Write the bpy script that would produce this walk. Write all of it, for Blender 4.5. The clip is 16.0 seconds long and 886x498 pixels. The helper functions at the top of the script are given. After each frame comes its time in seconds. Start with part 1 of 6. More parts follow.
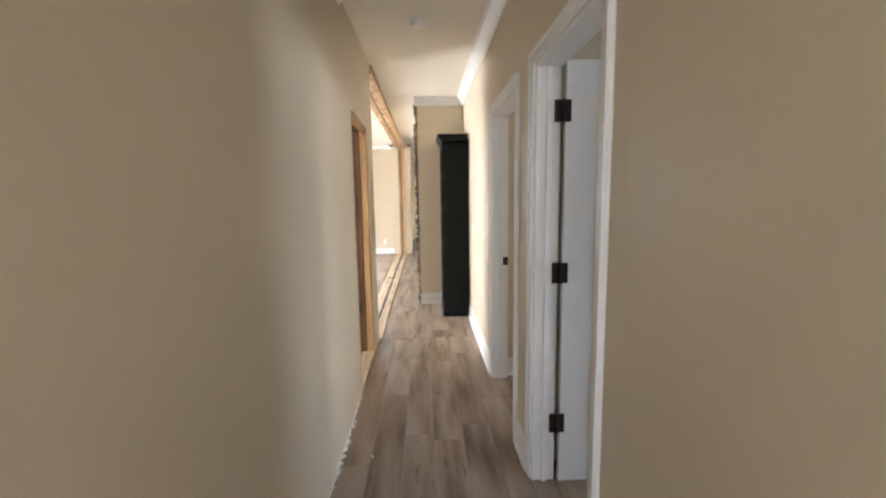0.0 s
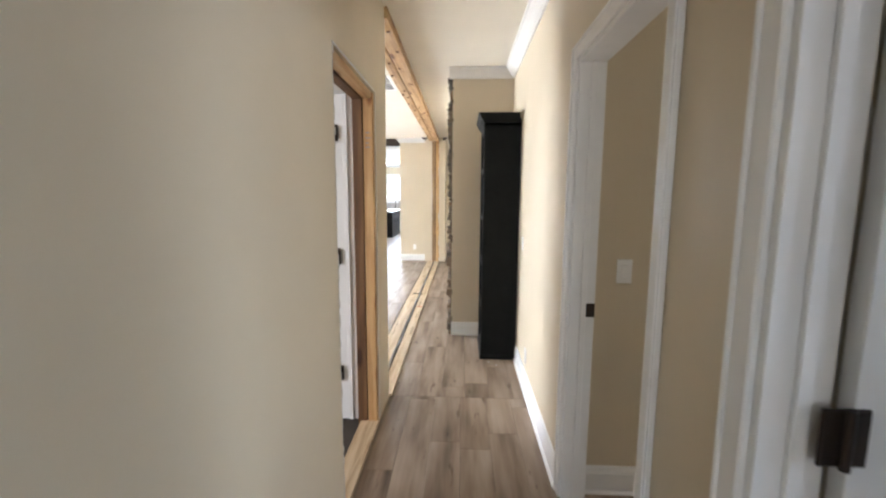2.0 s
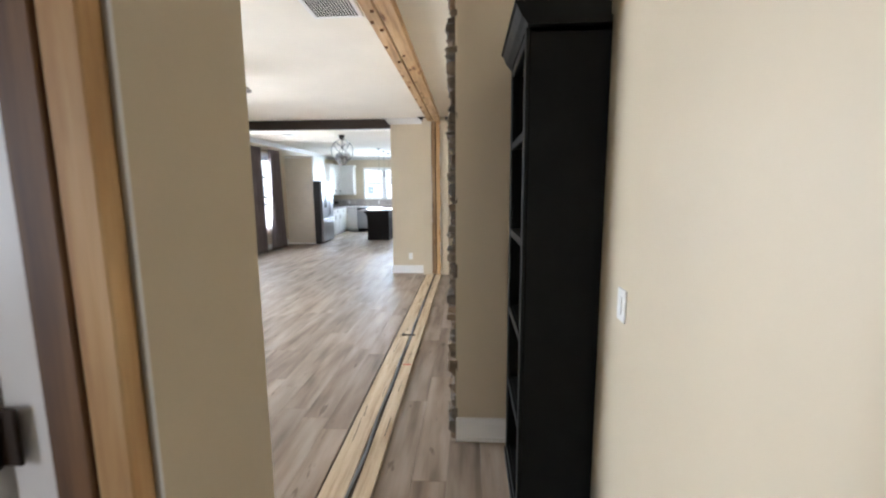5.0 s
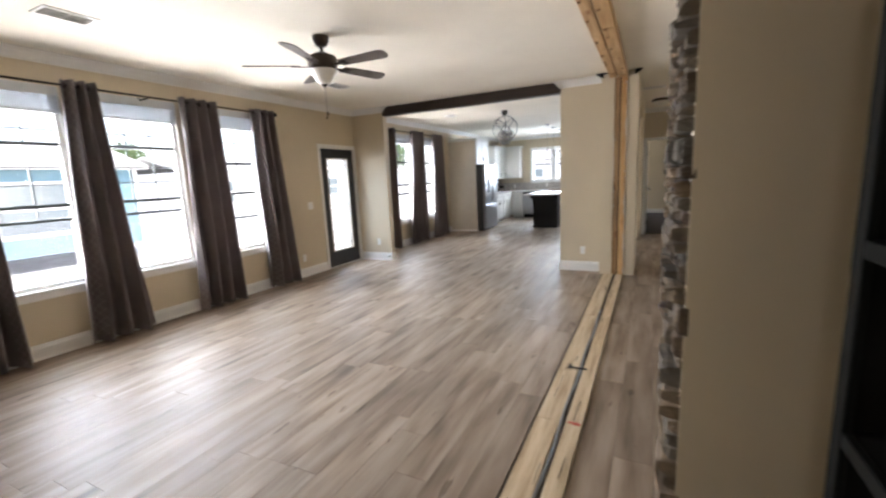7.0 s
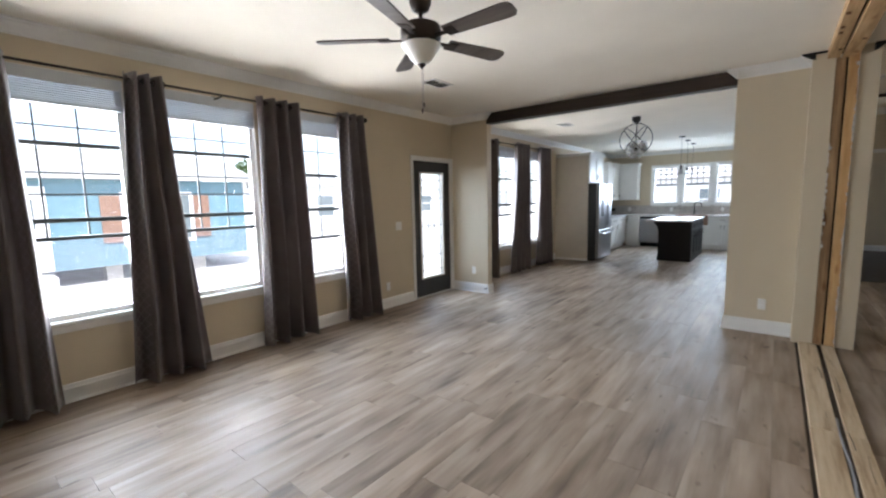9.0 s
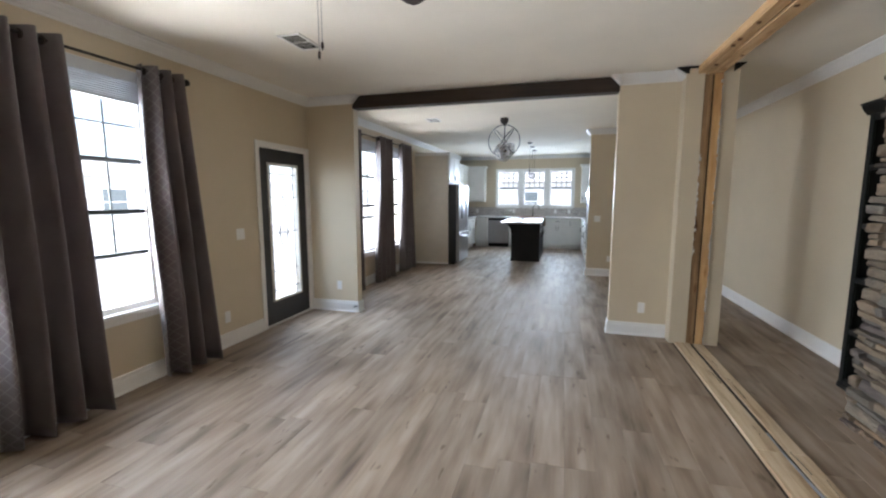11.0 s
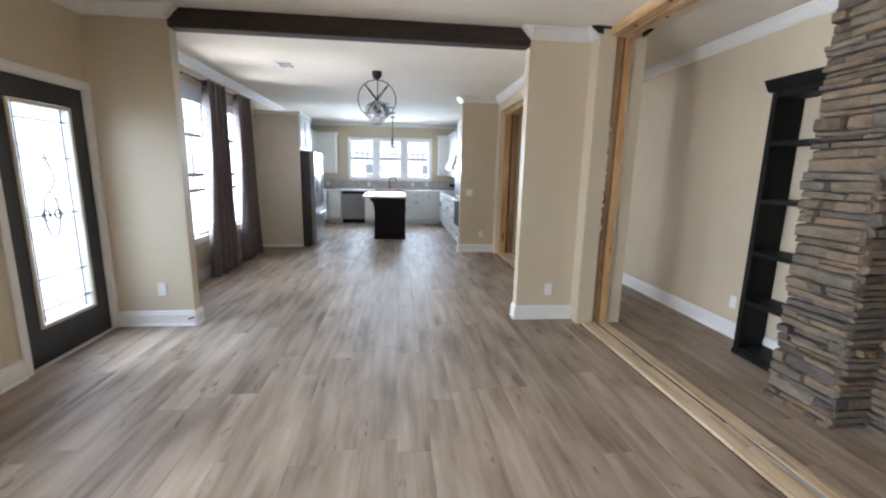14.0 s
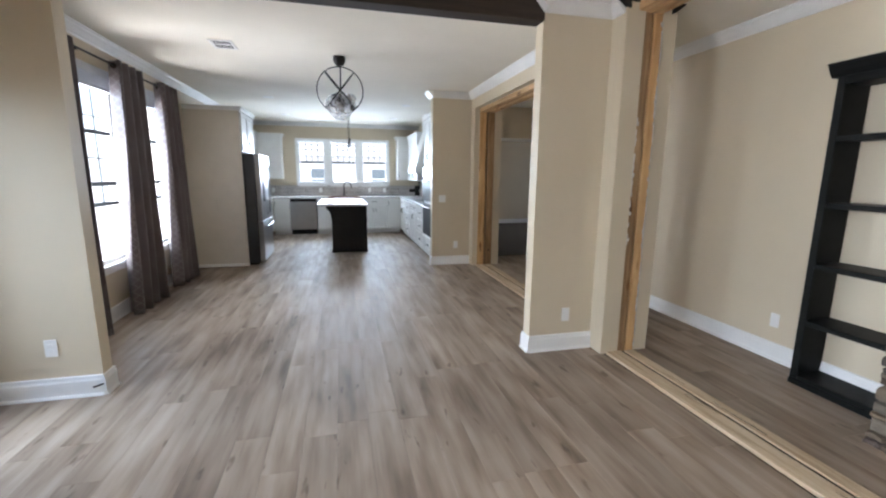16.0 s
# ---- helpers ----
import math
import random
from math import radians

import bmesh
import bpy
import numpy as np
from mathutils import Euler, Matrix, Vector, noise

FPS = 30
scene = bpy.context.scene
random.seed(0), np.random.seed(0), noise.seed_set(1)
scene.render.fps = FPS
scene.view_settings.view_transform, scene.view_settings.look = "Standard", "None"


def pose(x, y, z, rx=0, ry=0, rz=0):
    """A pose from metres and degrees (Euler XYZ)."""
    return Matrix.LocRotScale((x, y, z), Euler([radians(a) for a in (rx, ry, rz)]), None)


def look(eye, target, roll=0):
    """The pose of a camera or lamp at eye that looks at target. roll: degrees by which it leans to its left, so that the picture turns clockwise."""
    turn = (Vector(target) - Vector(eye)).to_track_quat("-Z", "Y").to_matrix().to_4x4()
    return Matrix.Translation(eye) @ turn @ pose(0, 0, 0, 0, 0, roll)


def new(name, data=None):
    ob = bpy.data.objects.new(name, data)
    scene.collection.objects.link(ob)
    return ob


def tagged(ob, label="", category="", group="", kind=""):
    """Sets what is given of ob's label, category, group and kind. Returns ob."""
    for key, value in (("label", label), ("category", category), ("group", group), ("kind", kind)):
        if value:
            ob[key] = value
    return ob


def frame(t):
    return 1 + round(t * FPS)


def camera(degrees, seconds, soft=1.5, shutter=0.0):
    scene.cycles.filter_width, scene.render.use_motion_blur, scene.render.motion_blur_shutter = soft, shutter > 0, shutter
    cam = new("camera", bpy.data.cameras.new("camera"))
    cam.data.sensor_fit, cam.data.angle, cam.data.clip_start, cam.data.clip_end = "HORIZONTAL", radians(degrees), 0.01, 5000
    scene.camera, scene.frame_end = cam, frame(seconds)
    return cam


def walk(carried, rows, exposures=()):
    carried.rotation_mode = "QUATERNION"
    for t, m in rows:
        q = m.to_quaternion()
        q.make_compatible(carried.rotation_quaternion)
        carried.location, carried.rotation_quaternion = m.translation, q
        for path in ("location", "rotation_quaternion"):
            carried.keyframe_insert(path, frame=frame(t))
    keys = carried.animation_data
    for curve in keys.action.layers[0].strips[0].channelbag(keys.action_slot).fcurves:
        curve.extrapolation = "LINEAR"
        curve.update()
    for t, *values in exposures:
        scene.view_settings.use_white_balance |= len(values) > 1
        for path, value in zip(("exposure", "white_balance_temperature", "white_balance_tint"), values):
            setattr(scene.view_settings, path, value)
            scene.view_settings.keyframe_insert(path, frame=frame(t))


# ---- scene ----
cam = camera(93.6, 16.0, soft=2.2, shutter=0.3)
PATH = [
    (0, (-0.022, -0.287, 1.492), (0.061, 1.695, 1.233), -0.9),
    (0.5, (-0.082, 0.053, 1.496), (0.084, 2.031, 1.25), -0.5),
    (1, (-0.096, 0.331, 1.505), (0.106, 2.305, 1.256), -0.0),
    (1.5, (0.003, 0.687, 1.488), (0.021, 2.676, 1.279), 0.2),
    (2, (0.002, 1.013, 1.494), (-0.086, 2.995, 1.237), 0.3),
    (2.5, (-0.041, 1.344, 1.496), (0.021, 3.331, 1.272), 0.7),
    (3, (-0.006, 1.692, 1.468), (0.024, 3.678, 1.234), -0.8),
    (3.5, (0.039, 2.059, 1.47), (-0.105, 4.04, 1.242), 0.3),
    (4, (0.0, 2.408, 1.485), (-0.12, 4.391, 1.257), -0.4),
    (4.2, (-0.014, 2.533, 1.503), (-0.073, 4.517, 1.258), -0.7),
    (6.3, (-0.05, 3.716, 1.493), (-0.478, 5.642, 1.16), -0.9),
    (6.5, (-0.092, 3.817, 1.488), (-0.597, 5.719, 1.129), -1.5),
    (7, (-0.196, 4.093, 1.461), (-1.08, 5.856, 1.126), -2.7),
    (7.5, (-0.302, 4.396, 1.476), (-1.504, 5.955, 1.122), -1.9),
    (8, (-0.549, 4.605, 1.479), (-1.848, 6.079, 1.104), -1.5),
    (8.5, (-0.8, 4.818, 1.487), (-1.916, 6.448, 1.177), -0.2),
    (9, (-1.009, 5.048, 1.469), (-2.25, 6.599, 1.235), -1.2),
    (9.5, (-1.197, 5.252, 1.475), (-2.484, 6.764, 1.227), -0.5),
    (10, (-1.457, 5.417, 1.462), (-2.476, 7.112, 1.159), -1.4),
    (10.2, (-1.549, 5.468, 1.486), (-2.343, 7.287, 1.241), -0.0),
    (12.3, (-2.368, 5.891, 1.507), (-2.707, 7.838, 1.198), 0.7),
    (12.5, (-2.405, 5.922, 1.496), (-2.626, 7.881, 1.156), 1.4),
    (13, (-2.466, 6.148, 1.461), (-2.412, 8.122, 1.14), 1.6),
    (13.5, (-2.51, 6.385, 1.463), (-2.396, 8.357, 1.151), 1.1),
    (14, (-2.586, 6.548, 1.464), (-2.369, 8.501, 1.096), 1.2),
    (14.5, (-2.769, 6.758, 1.505), (-2.419, 8.696, 1.157), 0.3),
    (15, (-2.838, 6.952, 1.472), (-2.395, 8.863, 1.082), 1.0),
    (15.5, (-2.858, 7.268, 1.465), (-2.368, 9.178, 1.132), 0.2),
    (16, (-2.886, 7.437, 1.461), (-2.419, 9.351, 1.113), 0.5),
]
EXPOSURES = [(0.0, 2.6, 6250, 15), (0.5, 2.68, 5950, 14), (1.0, 2.62, 5700, 12), (2.0, 2.42, 6050, 13), (2.5, 2.38, 6000, 13), (3.5, 2.08, 5650, 11), (4.2, 1.88, 5600, 11), (5.3, 1.65, 6050, 13), (6.5, 1.45, 6350, 14.5), (7.2, 1.14, 6300, 15), (8.0, 0.92, 6000, 14), (10.0, 0.72, 6050, 12), (13.0, 1.16, 5900, 13.5), (16.0, 1.12, 5900, 13.5)]
walk(cam, [(t, look(eye, target, roll)) for t, eye, target, roll in PATH], EXPOSURES)

# ---- daylight ----
world = bpy.data.worlds.new("world")
scene.world = world
world.use_nodes = True
wn = world.node_tree
sky = wn.nodes.new("ShaderNodeTexSky")
sky.sky_type = "NISHITA"
sky.sun_disc = False
sky.dust_density = 2.0
sky.sun_elevation, sky.sun_rotation = radians(58), radians(110)
wn.nodes["Background"].inputs["Strength"].default_value = 0.15
sky_lift = wn.nodes.new("ShaderNodeMix")            # even white added to the sky so it burns out through the windows
sky_lift.data_type, sky_lift.blend_type = "RGBA", "ADD"
sky_lift.inputs[0].default_value = 1.0
sky_lift.inputs[7].default_value = (4.0, 4.2, 4.4, 1)
wn.links.new(sky.outputs["Color"], sky_lift.inputs[6])
wn.links.new(sky_lift.outputs[2], wn.nodes["Background"].inputs["Color"])
sun = new("sun", bpy.data.lights.new("sun", "SUN"))
sun.data.energy, sun.data.angle, sun.data.color = 3.4, radians(0.53), (1.0, 0.95, 0.88)
sun.matrix_world = look((8.0, -3.0, 13.6), (0, 0, 0))



def window_light(name, eye, target, wide, high, watts, spread=70.0, color=(1.0, 0.97, 0.93)):
    """An area lamp standing in for daylight at an opening: sky light falls, light from the ground rises."""
    li = bpy.data.lights.new(name, "AREA")
    li.shape, li.size, li.size_y, li.energy, li.spread, li.color = "RECTANGLE", wide, high, watts, radians(spread), color
    ob = new(name, li)
    ob.matrix_world = look(eye, target)
    return ob


DAY = (0.75, 0.89, 1.0)
GROUNDLIT = (1.0, 0.955, 0.88)
window_light("living_sky_light", (-5.78, 6.815, 1.62), (-4.5, 6.815, 1.10), 3.2, 1.7, 108.0, 130, DAY)
window_light("living_ground_light", (-5.70, 6.815, 1.20), (-4.5, 6.815, 1.45), 3.2, 1.5, 125.0, 140, GROUNDLIT)
window_light("garden_door_light", (-5.62, 9.94, 1.35), (-4.4, 9.80, 0.35), 0.8, 1.7, 21.0, 115, (0.68, 0.84, 1.0))
window_light("dining_sky_light", (-5.78, 12.78, 1.62), (-4.5, 12.78, 1.10), 2.1, 1.7, 66.0, 130, DAY)
window_light("dining_ground_light", (-5.70, 12.78, 1.20), (-4.5, 12.78, 1.50), 2.1, 1.5, 74.0, 140, GROUNDLIT)
window_light("kitchen_window_light", (-2.795, 18.96, 1.77), (-2.795, 17.5, 1.35), 2.3, 1.08, 76.0, 140, DAY)
window_light("kitchen_side_window_light", (-5.30, 16.55, 1.72), (-4.0, 16.55, 1.3), 0.76, 1.1, 10.0, 140, DAY)
# unseen fill lamp that brightens the hall from its south end
window_light("hall_end_fill_light", (0.0, -2.25, 1.5), (0.0, 0.0, 1.2), 0.7, 1.1, 2.3, 150, (0.88, 0.94, 1.0))
window_light("bedroom_window_light", (4.57, 0.15, 1.5), (0.5, 1.2, 1.35), 1.4, 1.3, 2.3, 110, (0.48, 0.72, 1.0))
window_light("bathroom_window_light", (4.57, 3.4, 1.6), (0.5, 2.4, 1.3), 1.5, 1.1, 4.3, 115, (0.86, 0.93, 1.0))
# unseen fill lamp added to lift the dark far bedroom
window_light("far_bedroom_fill_light", (4.57, 17.4, 1.5), (0.0, 17.4, 1.2), 1.4, 1.3, 2.6, 150, (0.86, 0.93, 1.0))
# unseen fill lamp added to light the room behind the cut doorway
window_light("west_room_fill_light", (-5.1, 1.3, 1.5), (-4.0, 1.4, 1.45), 2.1, 1.5, 28.0, 170, (0.95, 0.97, 1.0))

# ---- plan ----
XW, XE, ZC = -5.136, 0.51, 2.74          # west outer wall, east wall of hall, ceiling
YP, YK, YB = 10.48, 14.05, 18.78         # living/dining partition, kitchen stub, kitchen back wall
MW0, MW1, ME0, ME1 = -0.80, -0.645, -0.615, -0.53   # two leaves of the marriage wall
YS, YO0, YO1 = 3.84, 3.96, 10.31         # living's south wall, wide opening
PW1, PE0 = -4.465, -1.395                # the dining opening between the two partition stubs

ORIGIN = {}


# ---- helpers of this scene ----
def bm_box(bm, x0, x1, y0, y1, z0, z1):
    vs = [bm.verts.new((x, y, z)) for z in (z0, z1) for y in (y0, y1) for x in (x0, x1)]
    for q in ((0, 2, 3, 1), (4, 5, 7, 6), (0, 1, 5, 4), (2, 6, 7, 3), (0, 4, 6, 2), (1, 3, 7, 5)):
        bm.faces.new([vs[i] for i in q])
    return vs


def box(x0, x1, y0, y1, z0, z1, bevel=0.0, seg=1):
    bm = bmesh.new()
    bm_box(bm, min(x0, x1), max(x0, x1), min(y0, y1), max(y0, y1), min(z0, z1), max(z0, z1))
    if bevel:
        bmesh.ops.bevel(bm, geom=bm.edges[:], offset=bevel, segments=seg, affect="EDGES", profile=0.5)
    return bm


def boxes(*rows, bevel=0.0):
    bm = bmesh.new()
    for r in rows:
        b = box(*r, bevel=bevel)
        join(bm, b)
    return bm


def join(bm, other):
    me = bpy.data.meshes.new("tmp")
    other.to_mesh(me)
    bm.from_mesh(me)
    bpy.data.meshes.remove(me)
    other.free()
    return bm


def turned(profile, n=24, centre=(0, 0, 0), axis="z"):
    """A solid of revolution from (radius, height) pairs."""
    bm = bmesh.new()
    rings = []
    for r, z in profile:
        ring = []
        for k in range(n):
            a = 2 * math.pi * k / n
            ring.append(bm.verts.new((r * math.cos(a), r * math.sin(a), z)))
        rings.append(ring)
    for a, b in zip(rings, rings[1:]):
        for k in range(n):
            bm.faces.new((a[k], a[(k + 1) % n], b[(k + 1) % n], b[k]))
    bm.faces.new(list(reversed(rings[0])))
    bm.faces.new(rings[-1])
    m = Matrix.Identity(4)
    if axis == "x":
        m = Matrix.Rotation(radians(90), 4, "Y")
    if axis == "y":
        m = Matrix.Rotation(radians(-90), 4, "X")
    bm.transform(Matrix.Translation(centre) @ m)
    return bm


def tube(points, r=0.01, n=8, closed=False):
    """A round bar along points."""
    bm = bmesh.new()
    pts = [Vector(p) for p in points]
    rings = []
    up = Vector((0.31, 0.17, 0.93)).normalized()
    for i, p in enumerate(pts):
        if closed:
            d = pts[(i + 1) % len(pts)] - pts[i - 1]
        else:
            d = pts[min(i + 1, len(pts) - 1)] - pts[max(i - 1, 0)]
        d.normalize()
        s = d.cross(up)
        if s.length < 0.1:
            s = d.cross(Vector((1, 0, 0)))
        s.normalize()
        w = d.cross(s)
        rings.append([bm.verts.new(p + r * (math.cos(2 * math.pi * k / n) * s + math.sin(2 * math.pi * k / n) * w)) for k in range(n)])
    pairs = list(zip(rings, rings[1:]))
    if closed:
        pairs.append((rings[-1], rings[0]))
    for a, b in pairs:
        for k in range(n):
            bm.faces.new((a[k], b[k], b[(k + 1) % n], a[(k + 1) % n]))
    if not closed:
        bm.faces.new(rings[0])
        bm.faces.new(list(reversed(rings[-1])))
    bmesh.ops.recalc_face_normals(bm, faces=bm.faces[:])
    return bm


def run(profile, p0, p1, n):
    """A moulding with a profile of (out, height) pairs along the line p0 to p1, out towards n."""
    bm = bmesh.new()
    ends = []
    for p in (p0, p1):
        ends.append([bm.verts.new((p[0] + n[0] * o, p[1] + n[1] * o, z)) for o, z in profile])
    k = len(profile)
    for i in range(k):
        bm.faces.new((ends[0][i], ends[0][(i + 1) % k], ends[1][(i + 1) % k], ends[1][i]))
    bm.faces.new(ends[0])
    bm.faces.new(list(reversed(ends[1])))
    bmesh.ops.recalc_face_normals(bm, faces=bm.faces[:])
    return bm


def mesh_of(name, bm, material, smooth=0.0):
    me = bpy.data.meshes.new(name)
    bmesh.ops.recalc_face_normals(bm, faces=bm.faces[:])
    bm.to_mesh(me)
    bm.free()
    me.materials.append(material)
    if smooth:
        me.shade_smooth()
        me.set_sharp_from_angle(angle=radians(smooth))
    return me


def part(name, bm, material, parent=None, label="", smooth=0.0):
    """One mesh object, under a thing or a part; the bmesh is in world coordinates."""
    o = ORIGIN.get(parent.name, Vector()) if parent else Vector()
    bm.transform(Matrix.Translation(-o))
    ob = new(name, mesh_of(name, bm, material, smooth))
    if parent:
        ob.parent = parent
        ORIGIN[ob.name] = o
    if label:
        ob["label"] = label
    return ob


def thing(name, place, label, category, group=""):
    ob = new(name)
    ob.empty_display_size = 0.1
    ob.location = place
    ORIGIN[ob.name] = Vector(place)
    return tagged(ob, label, category, group)


def solid(name, bm, material, label, category, group="", smooth=0.0):
    """A thing that is one mesh."""
    return tagged(part(name, bm, material, None, "", smooth), label, category, group)


def fixed(name, bm, material, label="", smooth=0.0):
    """A piece of the setting."""
    return tagged(part(name, bm, material, None, "", smooth), label, "", "", "structure")


def wall(name, material, axis, t0, t1, a0, a1, z0=0.0, z1=ZC, holes=(), label="", cut=()):
    """A wall that stands across axis from t0 to t1, along a0..a1, with holes (a0, a1, z0, z1)."""
    us = sorted({a0, a1, *cut, *(h[0] for h in holes), *(h[1] for h in holes)})
    zs = sorted({z0, z1, *(h[2] for h in holes), *(h[3] for h in holes)})
    us, zs = [u for u in us if a0 <= u <= a1], [z for z in zs if z0 <= z <= z1]
    full = {}
    for i in range(len(us) - 1):
        for j in range(len(zs) - 1):
            u, z = (us[i] + us[i + 1]) / 2, (zs[j] + zs[j + 1]) / 2
            full[i, j] = not any(h[0] < u < h[1] and h[2] < z < h[3] for h in holes)
    bm = bmesh.new()
    verts = {}

    def v(u, t, z):
        key = (u, t, z)
        if key not in verts:
            verts[key] = bm.verts.new((t, u, z) if axis == "x" else (u, t, z))
        return verts[key]

    for (i, j), on in full.items():
        if not on:
            continue
        u0, u1, w0, w1 = us[i], us[i + 1], zs[j], zs[j + 1]
        for t in (t0, t1):
            bm.faces.new((v(u0, t, w0), v(u1, t, w0), v(u1, t, w1), v(u0, t, w1)))
        if not full.get((i - 1, j)):
            bm.faces.new((v(u0, t0, w0), v(u0, t1, w0), v(u0, t1, w1), v(u0, t0, w1)))
        if not full.get((i + 1, j)):
            bm.faces.new((v(u1, t0, w0), v(u1, t1, w0), v(u1, t1, w1), v(u1, t0, w1)))
        if not full.get((i, j - 1)):
            bm.faces.new((v(u0, t0, w0), v(u1, t0, w0), v(u1, t1, w0), v(u0, t1, w0)))
        if not full.get((i, j + 1)):
            bm.faces.new((v(u0, t0, w1), v(u1, t0, w1), v(u1, t1, w1), v(u0, t1, w1)))
    return fixed(name, bm, material, label)


# ---- materials ----
class Mat:
    def __init__(self, name):
        self.m = bpy.data.materials.new(name)
        self.m.use_nodes = True
        self.t = self.m.node_tree
        self.b = self.t.nodes["Principled BSDF"]

    def node(self, kind, **sets):
        n = self.t.nodes.new(kind)
        for k, val in sets.items():
            n.inputs[k.replace("_", " ")].default_value = val
        return n

    def link(self, a, b):
        self.t.links.new(a, b)

    def coords(self, which="Position", scale=(1, 1, 1)):
        if which == "Position":
            src = self.node("ShaderNodeNewGeometry").outputs["Position"]
        else:
            src = self.node("ShaderNodeTexCoord").outputs[which]
        mp = self.node("ShaderNodeMapping")
        mp.inputs["Scale"].default_value = scale
        self.link(src, mp.inputs["Vector"])
        return mp.outputs["Vector"]

    def noise(self, vec, scale, detail=4.0, rough=0.55):
        n = self.node("ShaderNodeTexNoise", Scale=scale, Detail=detail, Roughness=rough)
        self.link(vec, n.inputs["Vector"])
        return n.outputs["Fac"]

    def ramp(self, fac, stops):
        r = self.t.nodes.new("ShaderNodeValToRGB")
        while len(r.color_ramp.elements) < len(stops):
            r.color_ramp.elements.new(0.5)
        for e, (p, c) in zip(r.color_ramp.elements, stops):
            e.position, e.color = p, (*c, 1)
        self.link(fac, r.inputs["Fac"])
        return r.outputs["Color"]

    def mix(self, fac, a, b, mode="MIX"):
        n = self.t.nodes.new("ShaderNodeMix")
        n.data_type, n.blend_type = "RGBA", mode
        for sock, val in ((n.inputs[0], fac), (n.inputs[6], a), (n.inputs[7], b)):
            if isinstance(val, (int, float)):
                sock.default_value = val
            elif isinstance(val, tuple):
                sock.default_value = (*val, 1)
            else:
                self.link(val, sock)
        return n.outputs[2]

    def math(self, op, a, b=0.0):
        n = self.t.nodes.new("ShaderNodeMath")
        n.operation = op
        for sock, val in ((n.inputs[0], a), (n.inputs[1], b)):
            if isinstance(val, (int, float)):
                sock.default_value = val
            else:
                self.link(val, sock)
        return n.outputs[0]

    def bump(self, height, strength=0.2, distance=0.002):
        n = self.node("ShaderNodeBump", Strength=strength, Distance=distance)
        self.link(height, n.inputs["Height"])
        self.link(n.outputs["Normal"], self.b.inputs["Normal"])

    def done(self, color=None, rough=0.5, metal=0.0, spec=0.5):
        if color is not None:
            if isinstance(color, tuple):
                self.b.inputs["Base Color"].default_value = (*color, 1)
            else:
                self.link(color, self.b.inputs["Base Color"])
        if isinstance(rough, (int, float)):
            self.b.inputs["Roughness"].default_value = rough
        else:
            self.link(rough, self.b.inputs["Roughness"])
        self.b.inputs["Metallic"].default_value = metal
        self.b.inputs["Specular IOR Level"].default_value = spec
        return self.m


def plain(name, c, rough=0.5, metal=0.0, vary=0.08, scale=6.0, grain=60.0, bump=0.08, spec=0.5):
    """A paint, metal or plastic with faint unevenness at two scales."""
    m = Mat(name)
    p = m.coords()
    lo, hi = tuple(x * (1 - vary) for x in c), tuple(min(1, x * (1 + vary)) for x in c)
    col = m.ramp(m.noise(p, scale, 3), [(0.3, lo), (0.7, hi)])
    fine = m.noise(p, grain, 2)
    m.bump(fine, bump, 0.001)
    r = m.math("ADD", m.math("MULTIPLY", m.noise(p, scale * 3, 3), 0.12), rough - 0.06)
    return m.done(col, r, metal, spec)


def wood(name, stops, axis="z", rough=0.6, bump=0.25, knots=True):
    """Sawn timber with grain along axis, knots and stains."""
    m = Mat(name)
    sc = {"x": (1.5, 22, 22), "y": (22, 1.5, 22), "z": (22, 22, 1.5)}[axis]
    p = m.coords("Position", sc)
    rnd = m.node("ShaderNodeObjectInfo").outputs["Random"]
    off = m.t.nodes.new("ShaderNodeVectorMath")
    off.operation = "ADD"
    m.link(p, off.inputs[0])
    m.link(m.math("MULTIPLY", rnd, 40.0), off.inputs[1])
    g = m.noise(off.outputs[0], 1.0, 6, 0.62)
    col = m.ramp(g, [(0.28, stops[0]), (0.5, stops[1]), (0.72, stops[2])])
    if knots:
        q = m.coords("Position", {"x": (2.6, 9, 9), "y": (9, 2.6, 9), "z": (9, 9, 2.6)}[axis])
        vo = m.node("ShaderNodeTexVoronoi", Scale=1.0, Randomness=1.0)
        m.link(q, vo.inputs["Vector"])
        ring = m.math("ADD", vo.outputs["Distance"], m.math("MULTIPLY", g, 0.10))
        k = m.ramp(ring, [(0.16, (0.26, 0.14, 0.07)), (0.21, (0.60, 0.43, 0.29)), (0.28, (1, 1, 1))])
        col = m.mix(0.9, col, k, "MULTIPLY")
        dirt = m.ramp(m.noise(m.coords(), 2.2, 4), [(0.35, (0.78, 0.74, 0.70)), (0.6, (1.05, 1.03, 1.0))])
        col = m.mix(0.7, col, dirt, "MULTIPLY")
    m.bump(g, bump, 0.002)
    return m.done(col, rough)


def wall_paint(name, c, rough=0.42):
    m = Mat(name)
    p = m.coords()
    col = m.ramp(m.noise(p, 1.3, 4), [(0.3, tuple(x * 0.95 for x in c)), (0.7, tuple(min(1, x * 1.03) for x in c))])
    peel = m.noise(p, 90.0, 3, 0.6)
    m.bump(peel, 0.12, 0.0012)
    r = m.math("ADD", m.math("MULTIPLY", m.noise(p, 5.0, 3), 0.1), rough)
    return m.done(col, r, 0.0, 0.5)


